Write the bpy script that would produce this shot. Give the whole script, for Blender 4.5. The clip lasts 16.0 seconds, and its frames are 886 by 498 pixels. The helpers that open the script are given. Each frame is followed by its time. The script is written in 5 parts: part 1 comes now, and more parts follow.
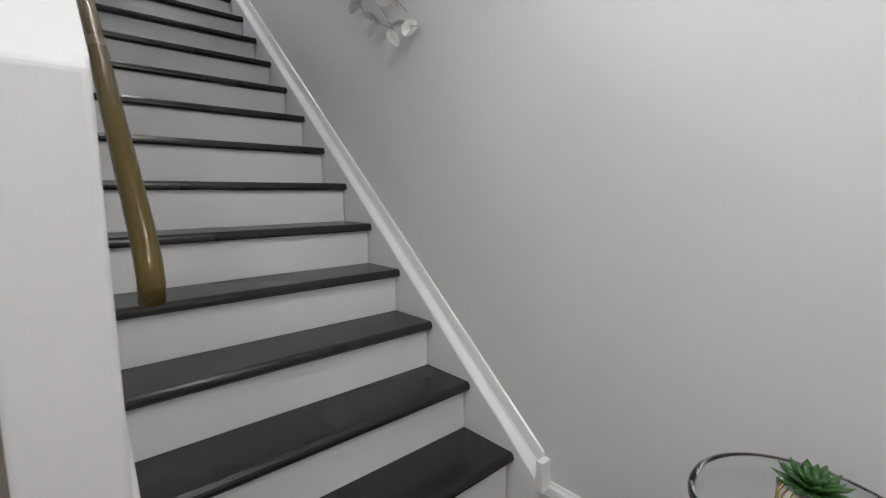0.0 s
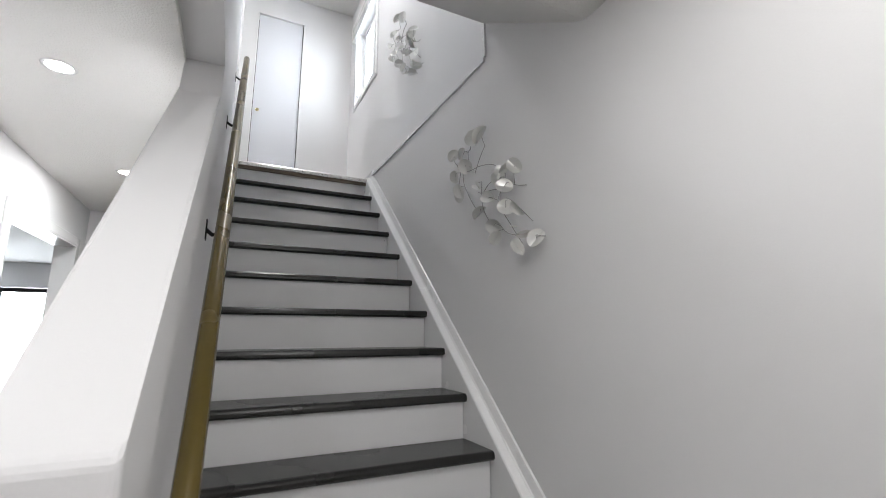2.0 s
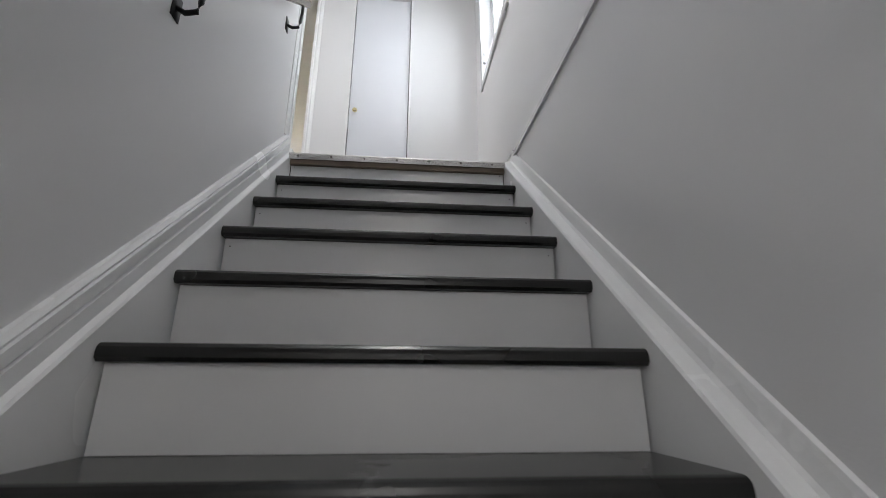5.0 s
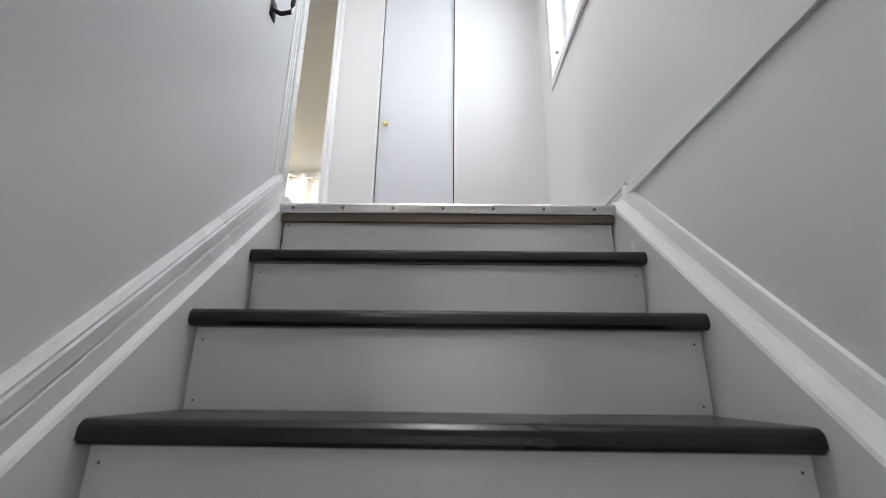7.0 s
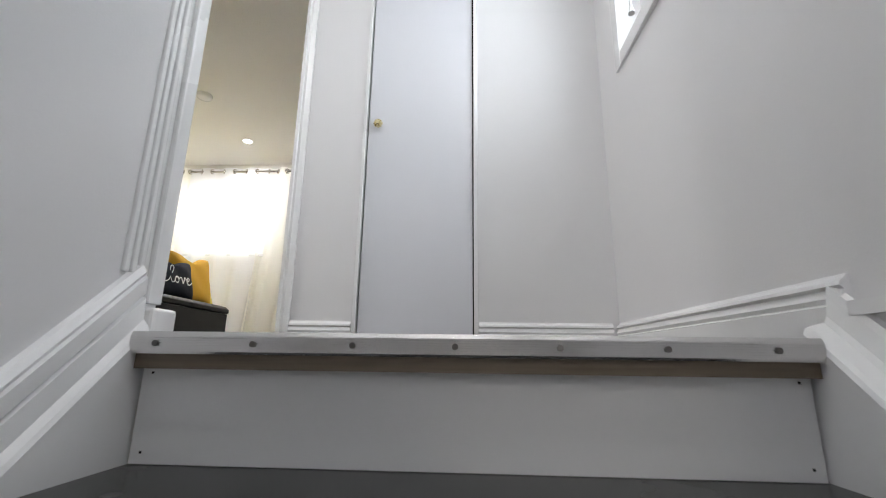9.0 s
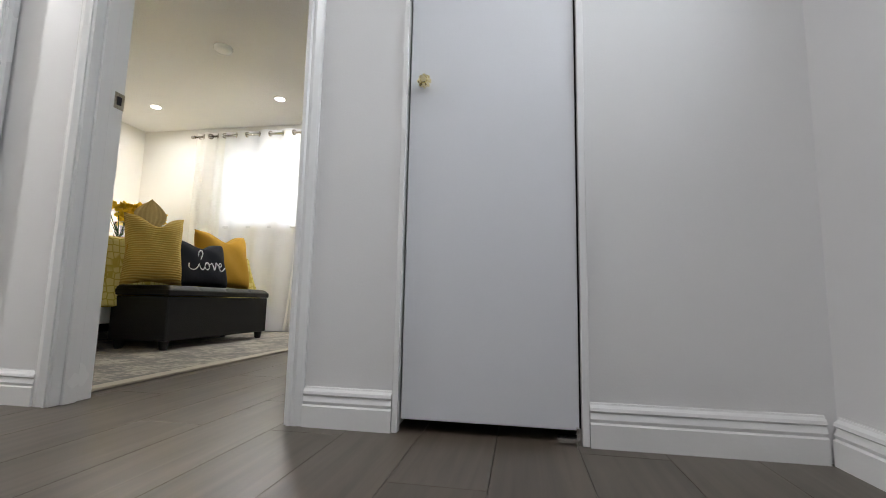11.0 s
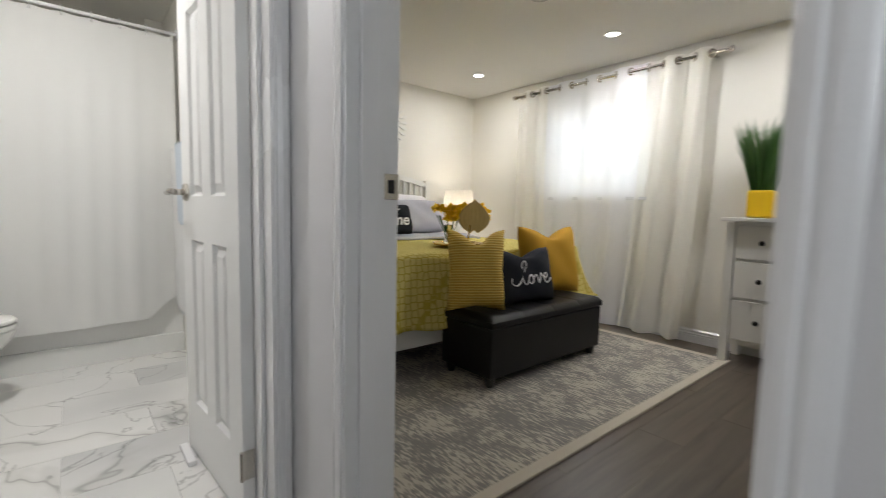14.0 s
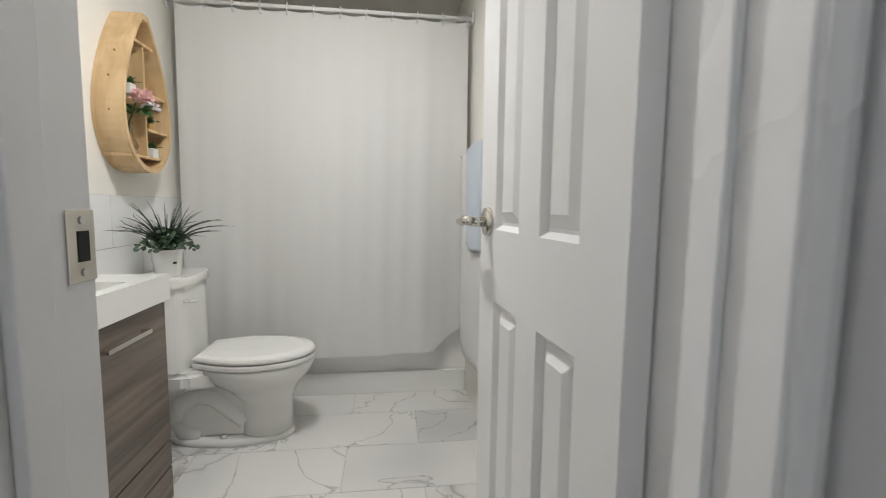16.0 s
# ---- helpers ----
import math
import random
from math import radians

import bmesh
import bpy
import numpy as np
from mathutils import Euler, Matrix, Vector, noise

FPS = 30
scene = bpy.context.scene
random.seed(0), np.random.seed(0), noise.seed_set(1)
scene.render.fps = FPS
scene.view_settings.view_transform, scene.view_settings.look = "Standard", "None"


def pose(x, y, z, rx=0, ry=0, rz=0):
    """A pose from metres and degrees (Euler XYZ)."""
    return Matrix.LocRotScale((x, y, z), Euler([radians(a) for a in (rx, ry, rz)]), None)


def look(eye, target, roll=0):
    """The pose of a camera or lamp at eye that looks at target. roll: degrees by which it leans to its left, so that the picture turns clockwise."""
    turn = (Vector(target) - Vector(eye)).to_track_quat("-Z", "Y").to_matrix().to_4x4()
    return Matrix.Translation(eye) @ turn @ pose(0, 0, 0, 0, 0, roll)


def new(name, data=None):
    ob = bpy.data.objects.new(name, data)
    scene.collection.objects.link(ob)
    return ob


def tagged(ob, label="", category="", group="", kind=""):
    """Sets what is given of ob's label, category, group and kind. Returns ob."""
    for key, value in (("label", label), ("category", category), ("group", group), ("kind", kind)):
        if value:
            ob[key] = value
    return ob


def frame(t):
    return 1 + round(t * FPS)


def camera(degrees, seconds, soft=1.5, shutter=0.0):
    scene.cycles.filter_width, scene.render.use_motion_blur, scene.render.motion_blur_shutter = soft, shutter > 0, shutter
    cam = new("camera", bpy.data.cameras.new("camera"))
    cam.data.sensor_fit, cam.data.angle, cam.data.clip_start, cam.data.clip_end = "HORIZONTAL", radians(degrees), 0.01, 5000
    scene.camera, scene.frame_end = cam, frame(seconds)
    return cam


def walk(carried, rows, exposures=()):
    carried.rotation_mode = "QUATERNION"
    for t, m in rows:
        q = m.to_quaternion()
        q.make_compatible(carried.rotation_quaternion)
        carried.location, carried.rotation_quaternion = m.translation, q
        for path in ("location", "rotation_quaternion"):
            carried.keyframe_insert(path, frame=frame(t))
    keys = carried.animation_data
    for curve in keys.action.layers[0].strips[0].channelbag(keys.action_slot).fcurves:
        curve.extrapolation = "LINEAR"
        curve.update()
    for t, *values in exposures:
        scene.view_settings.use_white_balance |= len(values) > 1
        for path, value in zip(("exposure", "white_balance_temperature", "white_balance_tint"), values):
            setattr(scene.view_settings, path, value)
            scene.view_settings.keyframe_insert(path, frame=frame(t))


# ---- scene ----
cam = camera(90.2, 16.0, soft=0.75, shutter=0.3)
EXPOSURES = [(0, 0.72), (1.5, 0.77), (2.0, 0.74), (2.5, 0.66), (3.2, 0.48), (5.3, 0.48), (6.5, 0.76), (7.0, 0.74), (7.5, 0.70), (8.0, 0.56), (8.5, 0.48), (9.0, 0.44), (9.7, 0.32), (11.8, -0.1), (12.5, -0.15), (13.5, -0.4), (14.5, -0.58), (16.0, -0.67)]
PATH = [
    (0, (-0.091, -3.82, 1.148), (1.227, -2.337, 0.896), -0.2),
    (0.5, (-0.107, -3.886, 1.274), (1.023, -2.248, 1.072), -0.3),
    (1, (-0.09, -3.841, 1.387), (0.922, -2.117, 1.362), -0.3),
    (1.5, (-0.017, -3.737, 1.45), (0.908, -1.976, 1.656), -0.2),
    (2, (0.07, -3.611, 1.473), (0.916, -1.838, 1.849), -0.1),
    (2.5, (0.205, -3.362, 1.478), (0.964, -1.571, 1.942), -0.3),
    (3, (0.35, -3.097, 1.475), (1.033, -1.291, 1.995), -0.2),
    (3.2, (0.416, -2.964, 1.458), (1.072, -1.152, 1.994), -0.2),
    (5.5, (0.582, -1.755, 1.842), (0.644, 0.151, 2.444), 0.4),
    (6, (0.596, -1.595, 1.964), (0.611, 0.315, 2.557), 0.5),
    (6.5, (0.579, -1.447, 2.093), (0.577, 0.462, 2.691), 0.5),
    (7, (0.535, -1.29, 2.25), (0.506, 0.619, 2.844), 0.7),
    (7.5, (0.544, -1.11, 2.382), (0.513, 0.807, 2.955), 0.7),
    (8, (0.521, -0.957, 2.498), (0.463, 0.965, 3.045), 0.7),
    (8.5, (0.508, -0.817, 2.641), (0.415, 1.111, 3.162), 0.8),
    (9, (0.533, -0.69, 2.766), (0.422, 1.248, 3.249), 0.8),
    (9.5, (0.538, -0.561, 2.849), (0.359, 1.383, 3.286), 1.1),
    (9.7, (0.514, -0.507, 2.909), (0.321, 1.44, 3.325), 1.0),
    (11.8, (0.389, 0.068, 3.308), (-0.101, 2.005, 3.398), 1.2),
    (12, (0.377, 0.111, 3.371), (-0.158, 2.037, 3.421), 1.1),
    (12.5, (0.3, 0.227, 3.441), (-0.421, 2.093, 3.417), 1.3),
    (13, (0.186, 0.342, 3.563), (-0.755, 2.104, 3.481), 1.5),
    (13.5, (0.036, 0.488, 3.624), (-1.160, 2.086, 3.491), 1.2),
    (14, (-0.112, 0.556, 3.758), (-1.640, 1.845, 3.580), 1.3),
    (14.5, (-0.375, 0.606, 3.799), (-2.105, 1.587, 3.591), 1.1),
    (15, (-0.574, 0.626, 3.829), (-2.416, 1.377, 3.628), 1.1),
    (15.5, (-0.799, 0.648, 3.841), (-2.724, 1.152, 3.642), 0.7),
    (16, (-0.999, 0.659, 3.834), (-2.974, 0.912, 3.639), 0.7),
]
walk(cam, [(t, look(*p)) for t, *p in PATH], EXPOSURES)

# ---- world, sun, window light ----
world = bpy.data.worlds.new("sky_world")
scene.world = world
world.use_nodes = True
wn = world.node_tree.nodes
sky = wn.new("ShaderNodeTexSky")
sky.sky_type = "NISHITA"
sky.sun_disc = False
sky.sun_elevation = radians(38)
sky.sun_rotation = radians(200)
world.node_tree.links.new(sky.outputs[0], wn["Background"].inputs[0])
wn["Background"].inputs[1].default_value = 0.15
sun = new("sun", bpy.data.lights.new("sun", "SUN"))
sun.data.energy = 1.0
sun.data.angle = radians(10)
sun.data.color = (1.0, 0.95, 0.88)
sun.matrix_world = look((-8, -20, 16), (0, 0, 0))


def window_light(name, eye, target, w, h, power, col):
    lamp = bpy.data.lights.new(name, "AREA")
    lamp.shape, lamp.size, lamp.size_y, lamp.energy, lamp.color = "RECTANGLE", w, h, power, col
    ob = new(name, lamp)
    ob.matrix_world = look(eye, target)
    return ob


DAY = (0.86, 0.92, 1.0)
WARM = (1.0, 0.985, 0.985)
COOL = (0.975, 0.985, 1.0)
window_light("stair_window_light", (1.36, 0.41, 4.31), (0.3, 0.41, 4.1), 0.70, 0.85, 6, DAY)
window_light("bedroom_window_light", (-2.29, 4.26, 4.30), (-2.29, 2.0, 4.1), 0.95, 0.75, 4, DAY)
window_light("patio_door_light", (-2.9, 5.2, 1.1), (-2.4, 2.0, 0.9), 1.7, 2.0, 40, DAY)


def spot_down(x, y, z, power, col=WARM, size=0.09):
    lamp = bpy.data.lights.new("downlight_bulb", "AREA")
    lamp.shape, lamp.size, lamp.energy, lamp.color = "DISK", size, power, col
    ob = new("downlight_bulb", lamp)
    ob.matrix_world = look((x, y, z), (x, y + 0.001, z - 1))
    return ob


# ---- materials ----
def shade(name, col, rough=0.5, metal=0.0, grain=60.0, vary=0.06, bump=0.05, big=2.5, spec=0.5, coat=0.0):
    m = bpy.data.materials.new(name)
    m.use_nodes = True
    n, l = m.node_tree.nodes, m.node_tree.links
    b = n["Principled BSDF"]
    b.inputs["Metallic"].default_value = metal
    b.inputs["Specular IOR Level"].default_value = spec
    b.inputs["Coat Weight"].default_value = coat
    tc = n.new("ShaderNodeTexCoord")
    fine, wide = n.new("ShaderNodeTexNoise"), n.new("ShaderNodeTexNoise")
    fine.inputs["Scale"].default_value, wide.inputs["Scale"].default_value = grain, big
    fine.inputs["Detail"].default_value = wide.inputs["Detail"].default_value = 4
    l.new(tc.outputs["Object"], fine.inputs["Vector"])
    l.new(tc.outputs["Object"], wide.inputs["Vector"])
    mix = n.new("ShaderNodeMix")
    mix.data_type = "FLOAT"
    mix.inputs[0].default_value = 0.45
    l.new(fine.outputs["Fac"], mix.inputs[2])
    l.new(wide.outputs["Fac"], mix.inputs[3])
    ramp = n.new("ShaderNodeMix")
    ramp.data_type = "RGBA"
    ramp.inputs[6].default_value = (*[c * (1 - vary) for c in col], 1)
    ramp.inputs[7].default_value = (*[min(1, c * (1 + vary)) for c in col], 1)
    l.new(mix.outputs[0], ramp.inputs[0])
    l.new(ramp.outputs[2], b.inputs["Base Color"])
    mr = n.new("ShaderNodeMapRange")
    mr.inputs[3].default_value, mr.inputs[4].default_value = rough * 0.8, min(1, rough * 1.2)
    l.new(wide.outputs["Fac"], mr.inputs[0])
    l.new(mr.outputs[0], b.inputs["Roughness"])
    if bump:
        bp = n.new("ShaderNodeBump")
        bp.inputs["Strength"].default_value = bump
        bp.inputs["Distance"].default_value = 0.01
        l.new(fine.outputs["Fac"], bp.inputs["Height"])
        l.new(bp.outputs[0], b.inputs["Normal"])
    return m


def node(m, kind, **inputs):
    nd = m.node_tree.nodes.new(kind)
    for k, v in inputs.items():
        nd.inputs[k].default_value = v
    return nd


def wood(name, dark, light, rough=0.4, along="Y", scale=1.0, per_piece=0.25, bump=0.06):
    m = shade(name, light, rough, vary=0.05, bump=0)
    n, l = m.node_tree.nodes, m.node_tree.links
    b = n["Principled BSDF"]
    tc, mp = n.new("ShaderNodeTexCoord"), n.new("ShaderNodeMapping")
    s = {"X": (0.9, 14, 14), "Y": (14, 0.9, 14), "Z": (14, 14, 0.9)}[along]
    mp.inputs["Scale"].default_value = [v * scale for v in s]
    info = n.new("ShaderNodeObjectInfo")
    off = n.new("ShaderNodeCombineXYZ")
    mul = node(m, "ShaderNodeMath")
    mul.operation = "MULTIPLY"
    mul.inputs[1].default_value = 37.0
    l.new(info.outputs["Random"], mul.inputs[0])
    for i in range(3):
        l.new(mul.outputs[0], off.inputs[i])
    l.new(tc.outputs["Object"], mp.inputs["Vector"])
    l.new(off.outputs[0], mp.inputs["Location"])
    g = n.new("ShaderNodeTexNoise")
    g.inputs["Scale"].default_value, g.inputs["Detail"].default_value, g.inputs["Distortion"].default_value = 2.2, 7, 0.6
    l.new(mp.outputs[0], g.inputs["Vector"])
    cr = n.new("ShaderNodeValToRGB")
    cr.color_ramp.elements[0].position, cr.color_ramp.elements[1].position = 0.32, 0.70
    cr.color_ramp.elements[0].color, cr.color_ramp.elements[1].color = (*dark, 1), (*light, 1)
    l.new(g.outputs["Fac"], cr.inputs[0])
    hsv = n.new("ShaderNodeHueSaturation")
    mr = n.new("ShaderNodeMapRange")
    mr.inputs[3].default_value, mr.inputs[4].default_value = 1 - per_piece, 1 + per_piece
    l.new(info.outputs["Random"], mr.inputs[0])
    l.new(mr.outputs[0], hsv.inputs["Value"])
    l.new(cr.outputs[0], hsv.inputs["Color"])
    l.new(hsv.outputs[0], b.inputs["Base Color"])
    bp = n.new("ShaderNodeBump")
    bp.inputs["Strength"].default_value, bp.inputs["Distance"].default_value = bump, 0.005
    l.new(g.outputs["Fac"], bp.inputs["Height"])
    l.new(bp.outputs[0], b.inputs["Normal"])
    return m


def marble(name):
    m = shade(name, (0.80, 0.80, 0.79), 0.12, vary=0.02, bump=0)
    n, l = m.node_tree.nodes, m.node_tree.links
    b = n["Principled BSDF"]
    tc = n.new("ShaderNodeTexCoord")
    info = n.new("ShaderNodeObjectInfo")
    add = n.new("ShaderNodeVectorMath")
    add.operation = "ADD"
    mul = n.new("ShaderNodeVectorMath")
    mul.operation = "SCALE"
    mul.inputs[0].default_value = (17, 29, 11)
    l.new(info.outputs["Random"], mul.inputs["Scale"])
    l.new(tc.outputs["Object"], add.inputs[0])
    l.new(mul.outputs[0], add.inputs[1])
    w = n.new("ShaderNodeTexNoise")
    w.inputs["Scale"].default_value, w.inputs["Detail"].default_value, w.inputs["Distortion"].default_value = 0.85, 4, 0.7
    l.new(add.outputs[0], w.inputs["Vector"])
    cr = n.new("ShaderNodeValToRGB")
    e = cr.color_ramp.elements
    e[0].position, e[0].color = 0.478, (0.82, 0.82, 0.81, 1)
    e[1].position, e[1].color = 0.53, (0.82, 0.82, 0.81, 1)
    for p, c in ((0.494, 0.72), (0.499, 0.42), (0.503, 0.72)):
        k = cr.color_ramp.elements.new(p)
        k.color = (c, c, c * 0.98, 1)
    l.new(w.outputs["Fac"], cr.inputs[0])
    w2 = n.new("ShaderNodeTexNoise")
    w2.inputs["Scale"].default_value, w2.inputs["Detail"].default_value, w2.inputs["Distortion"].default_value = 1.6, 7, 1.4
    l.new(add.outputs[0], w2.inputs["Vector"])
    thin = n.new("ShaderNodeValToRGB")
    t = thin.color_ramp.elements
    t[0].position, t[0].color = 0.488, (1, 1, 1, 1)
    t[1].position, t[1].color = 0.506, (1, 1, 1, 1)
    t.new(0.497).color = (0.60, 0.60, 0.60, 1)
    l.new(w2.outputs["Fac"], thin.inputs[0])
    cloud = n.new("ShaderNodeTexNoise")
    cloud.inputs["Scale"].default_value, cloud.inputs["Detail"].default_value = 1.1, 2
    l.new(add.outputs[0], cloud.inputs["Vector"])
    soft_ = n.new("ShaderNodeValToRGB")
    c_ = soft_.color_ramp.elements
    c_[0].position, c_[0].color = 0.30, (0.72, 0.72, 0.72, 1)
    c_[1].position, c_[1].color = 0.52, (0.93, 0.92, 0.90, 1)
    l.new(cloud.outputs["Fac"], soft_.inputs[0])
    src = cr.outputs[0]
    for other in (thin, soft_):
        mx = n.new("ShaderNodeMix")
        mx.data_type, mx.blend_type = "RGBA", "MULTIPLY"
        mx.inputs[0].default_value = 1.0
        l.new(src, mx.inputs[6])
        l.new(other.outputs[0], mx.inputs[7])
        src = mx.outputs[2]
    l.new(src, b.inputs["Base Color"])
    return m


def fabric(name, col, rough=0.9, weave=350, vary=0.1, through_light=0.0, bump=0.25):
    m = shade(name, col, rough, grain=weave, vary=vary, bump=bump, spec=0.2)
    if through_light:
        n, l = m.node_tree.nodes, m.node_tree.links
        t = n.new("ShaderNodeBsdfTranslucent")
        t.inputs["Color"].default_value = (*[min(1, c * 1.05) for c in col], 1)
        mx = n.new("ShaderNodeMixShader")
        mx.inputs[0].default_value = through_light
        l.new(n["Principled BSDF"].outputs[0], mx.inputs[1])
        l.new(t.outputs[0], mx.inputs[2])
        l.new(mx.outputs[0], n["Material Output"].inputs[0])
    return m


def sheer(name, col, clear):
    m = fabric(name, col, through_light=0.32)
    n, l = m.node_tree.nodes, m.node_tree.links
    tr = n.new("ShaderNodeBsdfTransparent")
    mx = n.new("ShaderNodeMixShader")
    mx.inputs[0].default_value = clear
    src = n["Material Output"].inputs[0].links[0].from_socket
    l.new(src, mx.inputs[1])
    l.new(tr.outputs[0], mx.inputs[2])
    l.new(mx.outputs[0], n["Material Output"].inputs[0])
    return m


def glow(name, col, strength):
    m = bpy.data.materials.new(name)
    m.use_nodes = True
    b = m.node_tree.nodes["Principled BSDF"]
    b.inputs["Base Color"].default_value = (*col, 1)
    b.inputs["Emission Color"].default_value = (*col, 1)
    b.inputs["Emission Strength"].default_value = strength
    return m


def glass(name, rough=0.0, tint=(0.96, 0.98, 0.98)):
    m = bpy.data.materials.new(name)
    m.use_nodes = True
    b = m.node_tree.nodes["Principled BSDF"]
    b.inputs["Base Color"].default_value = (*tint, 1)
    b.inputs["Transmission Weight"].default_value = 1.0
    b.inputs["Roughness"].default_value = rough
    b.inputs["IOR"].default_value = 1.45
    return m


M_WALL = shade("wall_paint", (0.75, 0.745, 0.75), 0.55, grain=220, vary=0.015, bump=0.05, big=1.2)
M_CREAM = shade("cream_paint", (0.80, 0.78, 0.72), 0.6, grain=200, vary=0.015, bump=0.05, big=1.2)
M_TRIM = shade("white_gloss_trim", (0.82, 0.82, 0.82), 0.26, grain=90, vary=0.02, bump=0.03)
M_RISER = shade("riser_paint", (0.77, 0.77, 0.775), 0.38, grain=120, vary=0.02, bump=0.03)
M_CEIL = shade("stipple_ceiling", (0.82, 0.81, 0.79), 0.8, grain=140, vary=0.03, bump=0.5)
M_TREAD = shade("charcoal_gloss_paint", (0.0125, 0.0125, 0.0118), 0.27, grain=140, vary=0.08, bump=0.02, big=1.6)
M_ALU = shade("brushed_aluminium", (0.70, 0.69, 0.68), 0.22, 1.0, grain=300, vary=0.1, bump=0.04)
M_WIRE = shade("dull_wire", (0.34, 0.335, 0.33), 0.4, 0.6, bump=0.02)
M_SCREW = shade("steel_screw", (0.16, 0.15, 0.14), 0.35, 0.9, bump=0.02)
M_BARE = wood("bare_wood_edge", (0.13, 0.10, 0.07), (0.25, 0.20, 0.15), 0.6, "X")
M_BRASS = shade("aged_gold_paint", (0.105, 0.074, 0.016), 0.27, 0.20, grain=40, vary=0.08, bump=0.02)
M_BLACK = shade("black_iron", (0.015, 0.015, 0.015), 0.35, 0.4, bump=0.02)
M_CLOSET = shade("closet_door_paint", (0.70, 0.71, 0.75), 0.42, grain=260, vary=0.02, bump=0.05)
M_DOOR = shade("white_door_paint", (0.83, 0.83, 0.82), 0.33, grain=150, vary=0.015, bump=0.03)
M_PEACH = shade("peach_door_paint", (0.72, 0.60, 0.50), 0.5, grain=150, vary=0.03, bump=0.03)
M_PLANK = wood("laminate_plank", (0.072, 0.057, 0.043), (0.126, 0.101, 0.078), 0.31, "Y", 1.0, 0.07)
M_JOINT = shade("dark_joint", (0.05, 0.04, 0.035), 0.8, bump=0)
M_CHROME = shade("satin_nickel", (0.66, 0.63, 0.58), 0.18, 1.0, grain=200, vary=0.05, bump=0.01)
M_SILVER = shade("silver_leaf_metal", (0.70, 0.70, 0.68), 0.34, 0.45, grain=25, vary=0.15, bump=0.1)
M_MARBLE = marble("marble_tile")
M_GROUT = shade("grout", (0.62, 0.62, 0.60), 0.8, bump=0.1)
M_CERAMIC = shade("white_ceramic", (0.80, 0.80, 0.77), 0.07, grain=20, vary=0.01, bump=0)
M_CURTAIN = fabric("white_shower_fabric", (0.83, 0.83, 0.81), 0.8, 260, 0.03, 0.25, 0.15)
M_DRAPE = fabric("cream_drape_fabric", (0.92, 0.905, 0.86), 0.85, 300, 0.03, 0.5, 0.15)
M_SHEER = sheer("sheer_white_fabric", (0.93, 0.93, 0.94), 0.03)
M_LEATHER = shade("black_leather", (0.006, 0.006, 0.006), 0.38, grain=180, vary=0.2, bump=0.25, big=8, spec=0.28)
M_MUSTARD = fabric("mustard_fabric", (0.50, 0.28, 0.030), 0.85, 320, 0.12)
M_NAVY = fabric("black_cotton", (0.016, 0.018, 0.024), 0.85, 320, 0.2)
M_WHITEPRINT = shade("white_print", (0.82, 0.82, 0.82), 0.7, bump=0)
M_LINEN = fabric("white_linen", (0.78, 0.77, 0.76), 0.9, 250, 0.05)
M_GREYSHEET = fabric("grey_sheet", (0.48, 0.48, 0.52), 0.9, 250, 0.05)
M_WHITEWOOD = shade("white_stained_wood", (0.80, 0.79, 0.75), 0.4, grain=60, vary=0.03, bump=0.03)
M_GREYWOOD = wood("grey_oak_veneer", (0.085, 0.066, 0.052), (0.23, 0.19, 0.155), 0.4, "X", 0.8, 0.03)
M_KNOT = shade("pine_knot", (0.24, 0.11, 0.04), 0.5, grain=200, vary=0.3, bump=0.05)
M_PINE = wood("pine_wood", (0.50, 0.33, 0.16), (0.72, 0.54, 0.31), 0.5, "Z", 0.6, 0.05)
M_LEAF = shade("green_leaf", (0.035, 0.11, 0.025), 0.45, grain=60, vary=0.4, bump=0.1, big=20)
M_GRASS = shade("grass_leaf", (0.045, 0.12, 0.022), 0.5, grain=60, vary=0.4, bump=0.1, big=20)
M_SAGE = shade("sage_leaf", (0.060, 0.105, 0.058), 0.5, grain=60, vary=0.45, bump=0.1, big=25)
M_SAGEDARK = shade("dark_blade", (0.022, 0.042, 0.024), 0.5, grain=60, vary=0.3, bump=0.05, big=20)
M_YELLOW = shade("yellow_glaze", (0.72, 0.46, 0.01), 0.35, vary=0.06, bump=0.02)
M_PETAL = shade("yellow_petal", (0.88, 0.60, 0.02), 0.6, grain=80, vary=0.15, bump=0.1)
M_PINK = shade("pink_petal", (0.80, 0.48, 0.48), 0.6, grain=80, vary=0.12, bump=0.1)
M_PALEGOLD = shade("pale_gold_metal", (0.86, 0.76, 0.46), 0.12, 1.0, bump=0.01)
M_GOLD = shade("gold_metal", (0.72, 0.50, 0.18), 0.2, 1.0, bump=0.01)
M_GOLDLEAF = shade("gold_leaf_fabric", (0.55, 0.42, 0.17), 0.5, 0.1, grain=40, vary=0.15, bump=0.2)
M_GLASS = glass("clear_glass")
M_SHADE = fabric("lamp_shade_linen", (0.82, 0.80, 0.74), 0.9, 250, 0.03, 0.5)
M_BULB = glow("lit_diffuser", (1.0, 0.97, 0.92), 14.0)
M_SKYCARD = glow("bright_sky", (0.93, 0.97, 1.0), 2.2)
# near-black: shade painted into gaps and holes, also nails, soil and print
M_DARK = shade("dark_shade_and_marks", (0.02, 0.02, 0.02), 0.8, bump=0)
M_TOWEL = fabric("blue_towel", (0.60, 0.66, 0.72), 0.95, 400, 0.15, bump=0.6)
M_WTOWEL = fabric("white_towel", (0.80, 0.80, 0.79), 0.95, 400, 0.08, bump=0.6)
